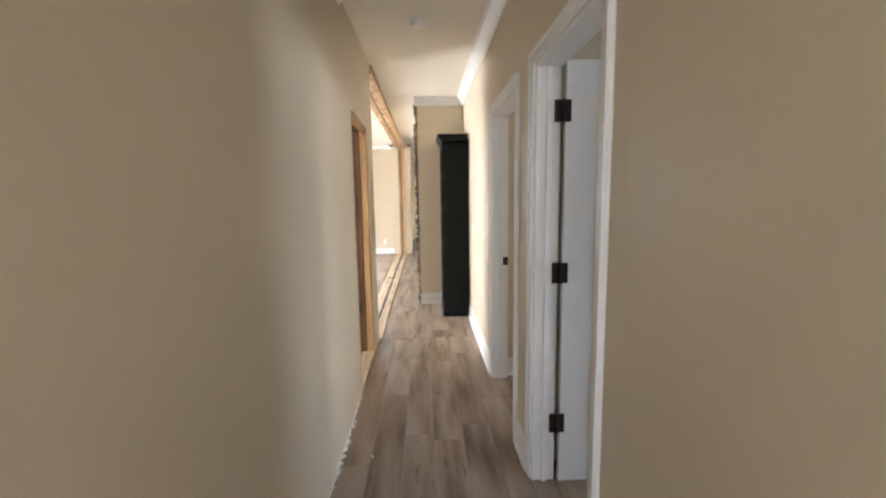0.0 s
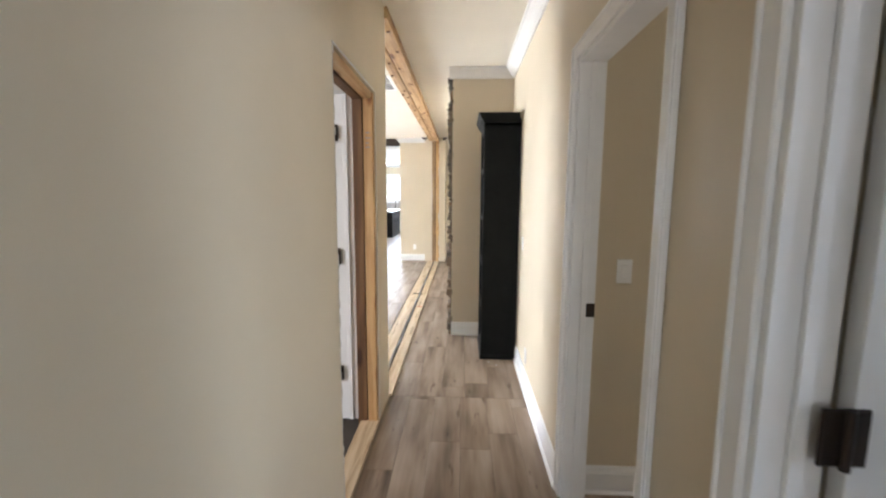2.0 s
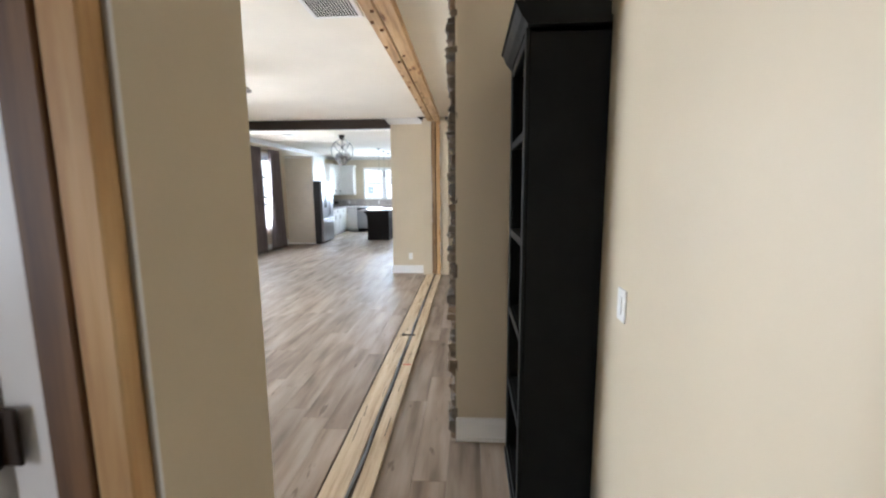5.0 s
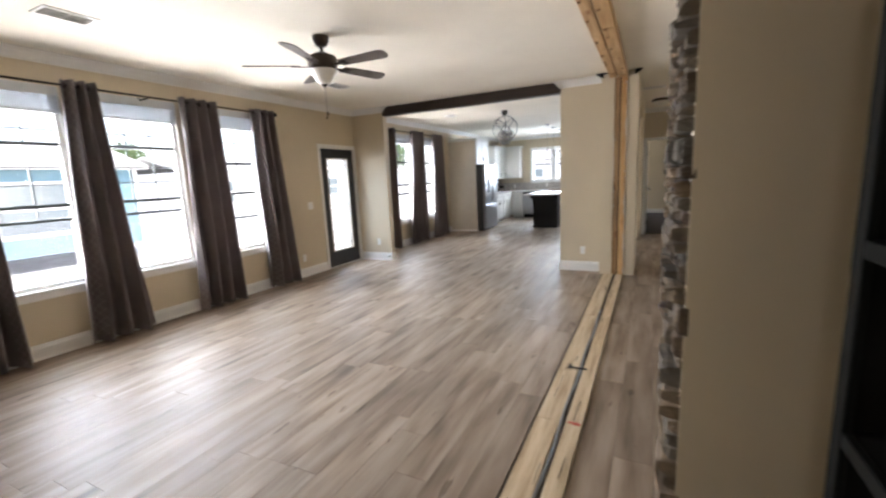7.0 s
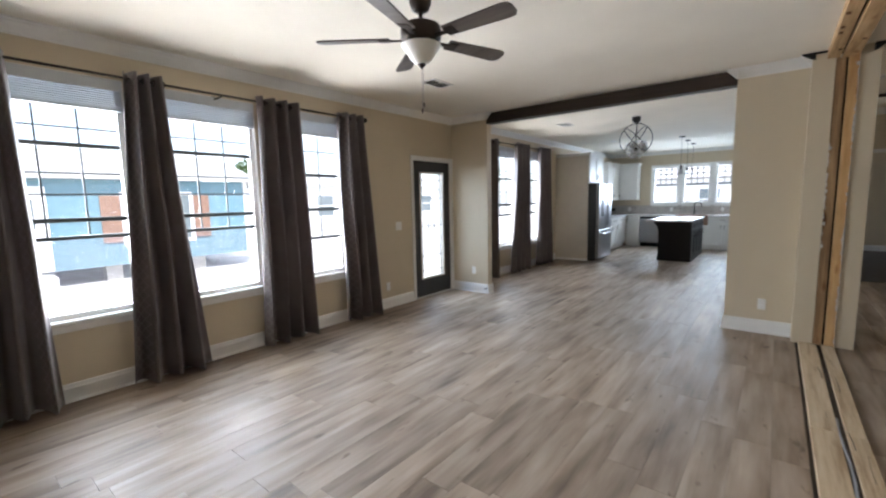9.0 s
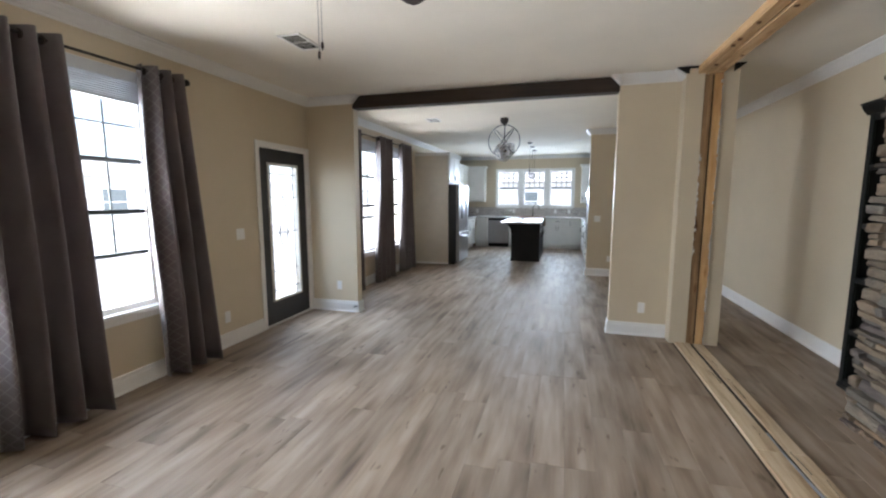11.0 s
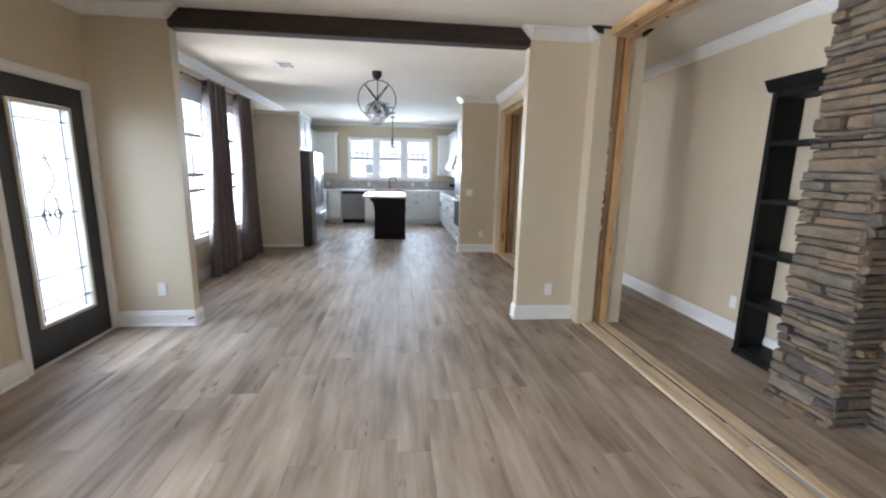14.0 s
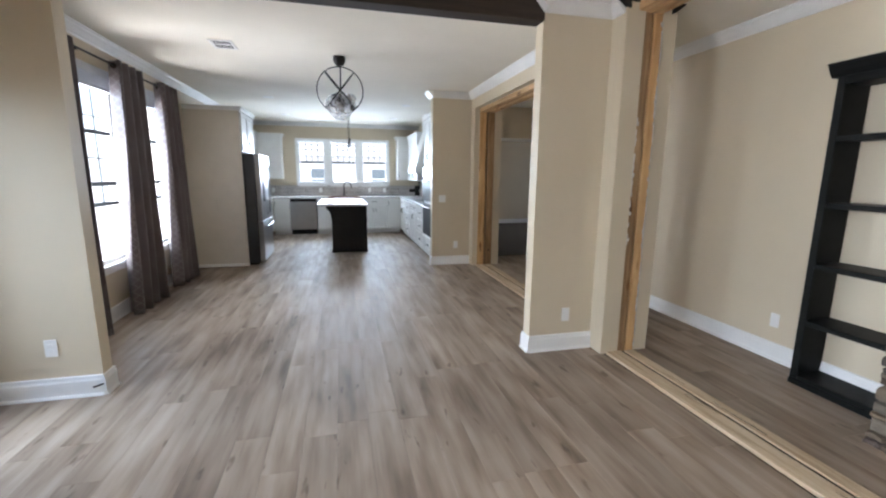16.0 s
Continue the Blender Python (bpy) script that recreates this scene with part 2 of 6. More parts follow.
def plank_look(name, single):
    """Greige vinyl plank: long grain, soft blotches, small knots; each plank a little different."""
    m = Mat(name)
    if single:
        rnd = m.node("ShaderNodeObjectInfo").outputs["Random"]
    else:
        rnd = m.node("ShaderNodeNewGeometry").outputs["Random Per Island"]
    shift = m.t.nodes.new("ShaderNodeCombineXYZ")
    m.link(m.math("MULTIPLY", rnd, 37.0), shift.inputs[0])
    m.link(m.math("MULTIPLY", rnd, 91.0), shift.inputs[1])
    m.link(m.math("MULTIPLY", rnd, 13.0), shift.inputs[2])

    def moved(scale):
        v = m.t.nodes.new("ShaderNodeVectorMath")
        v.operation = "ADD"
        m.link(m.coords("Position", scale), v.inputs[0])
        m.link(shift.outputs[0], v.inputs[1])
        return v.outputs[0]

    broad = m.noise(moved((8.5, 1.5, 1.0)), 1.0, 3, 0.45)
    streak = m.noise(moved((15.0, 1.2, 1.0)), 1.0, 3, 0.5)
    tone = m.math("ADD", m.math("MULTIPLY", broad, 0.62), m.math("MULTIPLY", streak, 0.38))
    grain = m.noise(moved((85.0, 3.5, 1.0)), 1.0, 5, 0.6)
    col = m.ramp(tone, [(0.32, (0.132, 0.090, 0.060)), (0.43, (0.236, 0.174, 0.124)), (0.54, (0.322, 0.249, 0.187)), (0.68, (0.408, 0.328, 0.258))])
    fine = m.ramp(grain, [(0.25, (0.72, 0.70, 0.68)), (0.55, (1.0, 1.0, 1.0)), (0.8, (1.07, 1.06, 1.05))])
    col = m.mix(0.24, col, fine, "MULTIPLY")
    each = m.ramp(rnd, [(0.0, (0.84, 0.83, 0.82)), (0.5, (0.97, 0.965, 0.96)), (1.0, (1.09, 1.08, 1.07))])
    col = m.mix(1.0, col, each, "MULTIPLY")
    knot = m.ramp(m.noise(moved((16.0, 4.5, 1.0)), 1.0, 2), [(0.66, (1, 1, 1)), (0.74, (0.42, 0.36, 0.31))])
    col = m.mix(0.8, col, knot, "MULTIPLY")
    m.bump(grain, 0.12, 0.0006)
    r = m.math("ADD", m.math("MULTIPLY", m.noise(moved((8.0, 2.0, 1.0)), 1.0, 3), 0.12), 0.43)
    return m.done(col, r, 0.0, 0.40)


def stone_look(name, single):
    m = Mat(name)
    if single:
        rnd = m.node("ShaderNodeObjectInfo").outputs["Random"]
    else:
        rnd = m.node("ShaderNodeNewGeometry").outputs["Random Per Island"]
    base = m.ramp(rnd, [(0.0, (0.085, 0.066, 0.052)), (0.14, (0.24, 0.185, 0.13)), (0.28, (0.118, 0.109, 0.097)), (0.42, (0.27, 0.205, 0.14)),
                        (0.54, (0.115, 0.092, 0.088)), (0.66, (0.185, 0.168, 0.14)), (0.78, (0.30, 0.195, 0.115)), (0.90, (0.17, 0.155, 0.13)), (1.0, (0.26, 0.215, 0.165))])
    p = m.coords("Position", (9, 9, 22))
    n1 = m.noise(p, 1.0, 5, 0.6)
    col = m.mix(0.75, base, m.ramp(n1, [(0.28, (0.42, 0.40, 0.38)), (0.5, (0.76, 0.74, 0.71)), (0.72, (1.12, 1.07, 1.0))]), "MULTIPLY")
    n2 = m.noise(m.coords(), 45.0, 5, 0.65)
    m.bump(m.math("ADD", m.math("MULTIPLY", n1, 2.0), n2), 1.0, 0.014)
    return m.done(col, 0.85, 0.0, 0.3)


def cloth_look(name, lattice):
    """Grey woven curtain cloth; the edge band carries a paler lattice."""
    m = Mat(name)
    col = m.ramp(m.noise(m.coords(), 3.0, 3), [(0.3, (0.122, 0.097, 0.098)), (0.7, (0.162, 0.133, 0.133))])
    if lattice:
        uv = m.node("ShaderNodeTexCoord").outputs["UV"]
        sep = m.t.nodes.new("ShaderNodeSeparateXYZ")
        m.link(uv, sep.inputs[0])
        u, v = m.math("MULTIPLY", sep.outputs[0], 15.0), m.math("MULTIPLY", sep.outputs[1], 31.0)
        a = m.math("ABSOLUTE", m.math("SINE", m.math("MULTIPLY", m.math("ADD", u, v), 3.1416)))
        b = m.math("ABSOLUTE", m.math("SINE", m.math("MULTIPLY", m.math("SUBTRACT", u, v), 3.1416)))
        line = m.math("LESS_THAN", m.math("MINIMUM", a, b), 0.2)
        col = m.mix(m.math("MULTIPLY", line, 0.2), col, (0.45, 0.43, 0.42))
    m.bump(m.noise(m.coords("Position", (1, 1, 1)), 220.0, 2), 0.1, 0.0006)
    m.b.inputs["Sheen Weight"].default_value = 0.35
    m.done(col, 0.5, 0.0, 0.45)
    thin = m.node("ShaderNodeBsdfTranslucent")
    m.link(col, thin.inputs["Color"])
    mx = m.t.nodes.new("ShaderNodeMixShader")
    mx.inputs[0].default_value = 0.25
    m.link(m.b.outputs[0], mx.inputs[1])
    m.link(thin.outputs[0], mx.inputs[2])
    m.link(mx.outputs[0], m.t.nodes["Material Output"].inputs["Surface"])
    return m.m


def glass_look(name, tint=(1, 1, 1), rough=0.0):
    """Thin window glass: clear, with a Fresnel reflection."""
    m = Mat(name)
    tr = m.node("ShaderNodeBsdfTransparent")
    tr.inputs["Color"].default_value = (*tint, 1)
    gl = m.node("ShaderNodeBsdfGlossy")
    gl.inputs["Roughness"].default_value = rough
    lw = m.node("ShaderNodeLayerWeight")
    lw.inputs["Blend"].default_value = 0.5
    gloss = m.math("ADD", m.math("MULTIPLY", m.math("POWER", lw.outputs["Facing"], 5.0), 0.6), 0.03)
    mx = m.t.nodes.new("ShaderNodeMixShader")
    m.link(gloss, mx.inputs[0])
    m.link(tr.outputs[0], mx.inputs[1])
    m.link(gl.outputs[0], mx.inputs[2])
    m.link(mx.outputs[0], m.t.nodes["Material Output"].inputs["Surface"])
    return m.m


def screen_look(name):
    """Fine grey insect mesh: mostly open, a little scattering."""
    m = Mat(name)
    tr = m.node("ShaderNodeBsdfTransparent")
    mx = m.t.nodes.new("ShaderNodeMixShader")
    mx.inputs[0].default_value = 0.13
    m.done((0.45, 0.45, 0.50), 0.6)
    m.link(tr.outputs[0], mx.inputs[1])
    m.link(m.b.outputs[0], mx.inputs[2])
    m.link(mx.outputs[0], m.t.nodes["Material Output"].inputs["Surface"])
    return m.m


def film_look(name):
    """Crumpled milky packing film: part clear, part scattering."""
    m = Mat(name)
    tr = m.node("ShaderNodeBsdfTransparent")
    mx = m.t.nodes.new("ShaderNodeMixShader")
    fac = m.ramp(m.noise(m.coords(), 26.0, 4), [(0.35, (0.12, 0.12, 0.12)), (0.7, (0.6, 0.6, 0.6))])
    m.link(fac, mx.inputs[0])
    m.done((0.72, 0.73, 0.75), 0.3)
    m.link(tr.outputs[0], mx.inputs[1])
    m.link(m.b.outputs[0], mx.inputs[2])
    m.link(mx.outputs[0], m.t.nodes["Material Output"].inputs["Surface"])
    return m.m


SCREEN = screen_look("insect_screen")
PAINT = wall_paint("tan_wall_paint", (0.615, 0.525, 0.383))
CEIL = wall_paint("ceiling_paint", (0.83, 0.785, 0.695), 0.85)
TRIM = plain("white_trim", (0.80, 0.79, 0.77), 0.35, vary=0.03)
DOORW = plain("white_door", (0.78, 0.78, 0.77), 0.4, vary=0.03)
BLACK = plain("black_shelf_paint", (0.0075, 0.0078, 0.0072), 0.5, vary=0.25, spec=0.12)
DARKDOOR = plain("charcoal_door_paint", (0.03, 0.031, 0.034), 0.4, vary=0.12)
ISLAND = plain("charcoal_cabinet_paint", (0.009, 0.0088, 0.0105), 0.42, vary=0.15, spec=0.3)
CAB = plain("white_cabinet_paint", (0.78, 0.77, 0.74), 0.35, vary=0.03)
BRONZE = plain("oil_rubbed_bronze", (0.045, 0.034, 0.028), 0.4, 0.8, vary=0.25)
BLACKM = plain("black_metal", (0.02, 0.018, 0.017), 0.4, 0.7, vary=0.2)
STEEL = plain("brushed_steel", (0.40, 0.40, 0.41), 0.30, 1.0, vary=0.04, bump=0.01)
DSTEEL = plain("dark_fridge_side", (0.05, 0.05, 0.052), 0.45, 0.3, vary=0.1)
BRASS = plain("grey_lead_strip", (0.35, 0.34, 0.33), 0.45, 0.6)
COPPER = plain("copper_sink", (0.26, 0.16, 0.12), 0.4, 0.8, vary=0.2)
PLAST = plain("white_plastic", (0.82, 0.81, 0.79), 0.35, vary=0.02)
# black for shaded gaps and holes; kick plates use it too
DARK = plain("black_gap", (0.01, 0.01, 0.01), 0.9)
GLASS = glass_look("window_glass")
BLIND = plain("white_blind", (0.62, 0.65, 0.69), 0.5, vary=0.04)
CLOTH, LATTICE = cloth_look("grey_curtain_cloth", False), cloth_look("lattice_curtain_band", True)
PINE_Z = wood("pine_upright", [(0.38, 0.19, 0.065), (0.57, 0.345, 0.145), (0.69, 0.47, 0.235)], "z")
POSTB = wood("brown_weathered_post", [(0.14, 0.074, 0.033), (0.31, 0.185, 0.088), (0.46, 0.30, 0.155)], "z")
PINE_Y = wood("pine_lengthwise", [(0.30, 0.165, 0.065), (0.55, 0.36, 0.18), (0.68, 0.50, 0.29)], "y")
SILLW = wood("dusty_sill_timber", [(0.30, 0.19, 0.10), (0.55, 0.42, 0.27), (0.68, 0.56, 0.40)], "y", knots=False, bump=0.5)
OLDPINE = wood("stained_pine", [(0.075, 0.031, 0.011), (0.155, 0.074, 0.027), (0.24, 0.125, 0.05)], "z")
OLDPINE_Y = wood("stained_pine_lengthwise", [(0.075, 0.031, 0.011), (0.155, 0.074, 0.027), (0.24, 0.125, 0.05)], "y")
BEAMW = wood("dark_stained_beam", [(0.014, 0.009, 0.006), (0.030, 0.018, 0.012), (0.048, 0.030, 0.020)], "x", rough=0.7, knots=False)
BLADE = wood("fan_blade_veneer", [(0.05, 0.04, 0.034), (0.085, 0.068, 0.058), (0.12, 0.10, 0.085)], "x", rough=0.45, knots=False)
DRYEDGE = plain("torn_drywall_edge", (0.55, 0.52, 0.47), 0.9, vary=0.25, scale=30, bump=0.5)
MORTAR = plain("mortar", (0.035, 0.030, 0.026), 0.95, vary=0.3, scale=20, bump=0.5)
STONE1, STONE2 = stone_look("ledger_stone", True), stone_look("ledger_stone_rest", False)
PLANK1, PLANK2 = plank_look("vinyl_plank", True), plank_look("vinyl_plank_rest", False)
FROST = plain("frosted_glass_shade", (0.80, 0.79, 0.75), 0.5, vary=0.02)
SMOKEG = glass_look("smoky_crystal", (0.80, 0.80, 0.82), 0.15)
CLEARG = film_look("clear_wrap")
COUNTER = plain("pale_speckled_counter", (0.62, 0.60, 0.58), 0.25, vary=0.18, scale=35)
TILE = plain("grey_splash_tile", (0.46, 0.42, 0.39), 0.35, vary=0.16, scale=7)
CARPET = plain("dark_carpet", (0.10, 0.085, 0.07), 0.95, vary=0.25, scale=40, grain=250, bump=0.8)
SUBF = plain("subfloor_joint", (0.055, 0.042, 0.032), 0.8)
CARD = plain("torn_paper", (0.75, 0.73, 0.7), 0.9)
REDP = plain("red_marker", (0.55, 0.10, 0.08), 0.8)
GREYSTRIP = plain("grey_weather_strip", (0.30, 0.31, 0.33), 0.6, vary=0.2)
GROUND = plain("pale_gravel_ground", (0.62, 0.60, 0.56), 0.95, vary=0.2, scale=2.0, grain=30, bump=0.5)
SIDING = plain("blue_siding", (0.15, 0.265, 0.315), 0.6, vary=0.06)
SIDING2 = plain("pale_siding", (0.76, 0.76, 0.74), 0.6, vary=0.05)
SHINGLE = plain("grey_roof", (0.5, 0.49, 0.47), 0.9, vary=0.2, scale=8)
SHUTTER = plain("brown_shutter", (0.25, 0.15, 0.105), 0.6, vary=0.1)
PIER = plain("concrete_pier", (0.42, 0.40, 0.37), 0.95, vary=0.15)
PANE2 = plain("far_window_pane", (0.16, 0.19, 0.20), 0.12)
LEAF = plain("leaves", (0.07, 0.115, 0.035), 0.7, vary=0.4, scale=3)
BARK = plain("bark", (0.13, 0.095, 0.07), 0.9, vary=0.3, scale=12, bump=0.6)

# ---- structure ----
LIV_W = [(5.33, 6.16), (6.40, 7.23), (7.47, 8.30)]      # living windows along the west wall
DIN_W = [(11.83, 12.62), (12.94, 13.73)]                # dining windows
KIT_W = [(-3.95, -3.22), (-3.16, -2.43), (-2.37, -1.64)]  # kitchen windows along the back wall
Z0W, Z1W = 0.62, 2.46
XD0, XD1, XDZ = 9.55, 10.425, 2.06                      # garden door
HC = 2.765                                              # near edge of the cut doorway
D1, D2 = (0.955, 1.715), (2.11, 2.94)                   # doorways on the hall's east wall
DH = 2.085

wall("wall_west", PAINT, "x", XW - 0.15, XW, -2.0, YB + 0.15, -0.1, ZC, [
    *[(a, b, Z0W, Z1W) for a, b in LIV_W], *[(a, b, 0.56, 2.46) for a, b in DIN_W],
    (XD0, XD1, -0.05, XDZ), (16.15, 16.95, 1.15, 2.3), (0.2, 2.4, 0.7, 2.3)], "tan painted outer wall with tall windows")
wall("wall_north", PAINT, "y", YB, YB + 0.15, XW, -0.8, -0.1, ZC, [(a, b, 1.21, 2.33) for a, b in KIT_W], "tan kitchen wall with three windows over the sink")
wall("wall_living_south", PAINT, "y", YS, YO0, XW, MW0, 0, ZC)
# opening out of view, added only to admit the hall fill lamp
wall("wall_hall_end", PAINT, "y", -2.12, -2.0, XW, 4.6, 0, ZC, [(-0.36, 0.36, 0.95, 2.06)])
wall("wall_hall_east", PAINT, "x", XE, XE + 0.11, -2.0, 5.36, 0, ZC, [(*D1, -1, DH), (*D2, -1, DH)], "tan hall wall with two cased doorways")
wall("wall_living_east", PAINT, "x", XE, XE + 0.11, 8.95, 14.5, 0, ZC, (), "tan wall behind the bookcase")
wall("wall_marriage_hall_east_leaf", PAINT, "x", ME0, ME1, -2.0, YO0, 0, ZC, [(HC, 3.60, -1, 2.10)], "tan hall wall with a cut, unfinished doorway")
wall("wall_marriage_hall_west_leaf", PAINT, "x", MW0, MW1, -2.0, YO0, 0, ZC, [(HC, 3.66, -1, 2.13)])
# wall north of the wide opening: dining side and passage side
wall("wall_marriage_dining_leaf", PAINT, "x", -0.82, -0.662, YO1, 11.3, 0, ZC)
wall("wall_marriage_passage_leaf", PAINT, "x", -0.503, -0.37, YO1 + 0.02, 11.3, 0, ZC)
wall("wall_over_dining_opening", PAINT, "x", -0.82, -0.74, 11.3, 13.88, 2.50, ZC)
wall("wall_passage_over_opening", PAINT, "x", -0.46, -0.36, 11.3, 13.88, 2.50, ZC)
wall("wall_kitchen_stub", PAINT, "y", YK, YK + 0.12, -1.46, -0.82, 0, ZC, (), "tan wall end beside the kitchen")
wall("wall_kitchen_east", PAINT, "x", -0.82, -0.70, 13.88, YB, 0, ZC)
wall("wall_passage_west", PAINT, "x", -0.49, -0.36, 13.9, 14.5, 0, ZC)
wall("wall_partition_west", PAINT, "y", YP, YP + 0.115, XW, PW1, 0, ZC, (), "short tan wall beside the garden door")
wall("wall_partition_east", PAINT, "y", YP, YP + 0.115, PE0, -0.82, 0, ZC, (), "short tan wall between living room and dining room")
wall("wall_passage_north", PAINT, "y", 14.5, 14.61, -0.7, 4.6, 0, ZC, [(-0.30, 0.50, -1, 2.06)], "tan passage wall with a cased bedroom doorway")
wall("wall_bedroom_north", PAINT, "y", 19.6, 19.72, -0.7, 4.6, 0, ZC)
wall("wall_far_east", PAINT, "x", 4.6, 4.75, -2.12, 19.72, -0.1, ZC, [(-0.6, 0.9, 0.8, 2.25), (2.6, 4.2, 1.0, 2.25), (16.7, 18.1, 0.8, 2.25)])
wall("wall_bathroom_screen", PAINT, "y", 2.995, 3.10, XE + 0.11, 1.22, 0, ZC, (), "tan wall with a light switch")
wall("wall_between_rooms", PAINT, "y", 1.86, 1.96, XE + 0.11, 4.6, 0, ZC)
wall("wall_bathroom_back", PAINT, "y", 5.42, 5.52, XE + 0.11, 4.6, 0, ZC)
wall("wall_passage_back", PAINT, "x", XE + 0.13, XE + 0.24, 5.52, 9.0, 0, ZC)
# chimney breast
wall("wall_chimney_side", PAINT, "y", 5.36, 5.44, -0.10, XE, 0, ZC, (), "tan plaster cheek of the stone fireplace")
wall("wall_chimney_niche", PAINT, "x", 0.36, 0.44, 5.44, 8.95, 1.22, ZC, (), "tan plaster niche over the fireplace")
fixed("wall_chimney_core", boxes((-0.09, 0.36, 5.44, 5.80, 0, ZC), (0.0, 0.36, 8.56, 8.92, 0, ZC), (0.25, 0.44, 5.80, 8.56, 0, 1.22)), MORTAR, "mortared core of the chimney breast")

fixed("ceiling", box(XW - 0.15, 4.75, -2.12, 19.72, ZC, ZC + 0.12), CEIL, "smooth off-white ceiling")
# east eave stretched to x 6.25, out of view, to block sun from the east windows
fixed("roof", box(XW - 0.35, 6.25, -2.3, 19.9, ZC + 0.125, ZC + 0.4), SHINGLE)
fixed("subfloor", box(XW - 0.15, 4.75, -2.12, 19.72, -0.12, -0.012), SUBF, "dark joints under the plank floor")
fixed("bedroom_carpet", box(-0.7, 4.6, 14.56, 19.6, -0.012, 0.012, 0.004), CARPET, "dark brown carpet in the far bedroom")

# dark stained beam across the dining opening
fixed("beam", box(PW1 - 0.005, PE0 + 0.003, YP - 0.015, YP + 0.125, 2.585, ZC - 0.002, 0.006), BEAMW, "dark stained wooden beam over the opening")

# ---- mouldings ----
BASE = [(0, 0.0), (0.016, 0.0), (0.016, 0.105), (0.011, 0.118), (0.009, 0.135), (0, 0.142)]
SHOE = [(0.016, 0.0), (0.028, 0.0), (0.027, 0.008), (0.022, 0.015), (0.016, 0.018)]
CROWN = [(0, 0.0), (0.012, 0.0), (0.016, 0.012), (0.030, 0.022), (0.055, 0.052), (0.072, 0.066), (0.078, 0.078), (0.092, 0.082), (0.092, 0.094), (0, 0.094)]


def baseboard(p0, p1, n):
    fixed("baseboard", join(run(BASE, p0, p1, n), run(SHOE, p0, p1, n)), TRIM, "white painted baseboard")


def crown(p0, p1, n, top=ZC):
    fixed("crown_moulding", run([(o, top - 0.094 + z) for o, z in CROWN], p0, p1, n), TRIM, "white crown moulding")


E_, W_, N_, S_ = (1, 0), (-1, 0), (0, 1), (0, -1)
for a, b in ((YO0, XD0 - 0.062), (YP + 0.115, 14.53)):
    baseboard((XW, a), (XW, b), E_)
baseboard((XW, YP), (PW1, YP), S_)
baseboard((PW1, YP - 0.016), (PW1, YP + 0.131), E_)
baseboard((XW, YP + 0.115), (PW1, YP + 0.115), N_)
baseboard((PE0, YP), (-0.822, YP), S_)
baseboard((PE0, YP - 0.016), (PE0, YP + 0.131), W_)
baseboard((PE0, YP + 0.115), (-0.82, YP + 0.115), N_)
baseboard((-1.46, YK), (-0.822, YK), S_)
baseboard((-1.46, YK - 0.016), (-1.46, YK + 0.12), W_)
for a, b in ((-2.0, D1[0] - 0.066), (D1[1] + 0.066, D2[0] - 0.066), (D2[1] + 0.066, 5.36), (8.98, 14.5)):
    baseboard((XE, a), (XE, b), W_)
baseboard((-0.10, 5.36), (XE, 5.36), S_)
baseboard((XE + 0.11, 2.995), (1.22, 2.995), S_)
baseboard((XE + 0.11, 5.42), (3.2, 5.42), S_)
baseboard((-0.7, 19.6), (4.6, 19.6), S_)
baseboard((XW, YO0), (MW0, YO0), N_)
crown((XW, YO0), (XW, YP), E_)
crown((XW, YP + 0.115), (XW, YB), E_)
crown((XW, YP), (PW1, YP), S_)
crown((PW1, YP - 0.092), (PW1, YP + 0.115), E_)
crown((PE0, YP), (-0.82, YP), S_)
crown((-0.82, YO1 + 0.02), (-0.82, YP), W_)
crown((PE0, YP - 0.092), (PE0, YP + 0.115), W_)
crown((-1.46, YK), (-0.82, YK), S_)
crown((-1.46, YK - 0.092), (-1.46, YK + 0.2), W_)
crown((-0.82, YP + 0.115), (-0.82, YK), W_)
crown((XW, YB), (-0.82, YB), S_)
crown((XE, -2.0), (XE, 5.36), W_)
crown((XE, 8.98), (XE, 14.5), W_)
crown((-0.135, 5.36), (XE, 5.36), S_)
crown((ME1, -2.0), (ME1, 2.45), E_)
crown((-0.36, 14.5), (XE, 14.5), S_)
crown((XE + 0.11, 5.42), (4.6, 5.42), S_)
# black wedges and a strip standing for shade in the holes above the posts
def crown_hole(x0, x1, y0, y1):
    """A solid black wedge for the shade where the crown was cut off against the ceiling."""
    bm = bmesh.new()
    rows = [[bm.verts.new((x, y, z)) for x, z in ((x0, ZC - 0.004), (x1, ZC - 0.004), (x1, ZC - 0.07), (x0 + (x1 - x0) * 0.55, ZC - 0.045))] for y in (y0, y1)]
    for k in range(4):
        bm.faces.new((rows[0][k], rows[0][(k + 1) % 4], rows[1][(k + 1) % 4], rows[1][k]))
    bm.faces.new(rows[0])
    bm.faces.new(list(reversed(rows[1])))
    solid("crown_hole_shade", bm, DARK, "black wedge standing for the shaded hole at the cut crown end", "debris")


crown_hole(-0.90, -0.80, YO1 - 0.02, YO1 + 0.018)
crown_hole(-0.33, -0.42, YO1 - 0.02, YO1 + 0.04)
# no moulding: a black strip that paints the gap's shade
fixed("trim", box(-0.80, -0.665, YO1 - 0.006, YO1 - 0.001, ZC - 0.022, ZC - 0.001), DARK, "black strip put in for the shaded gap above the cut wall end")


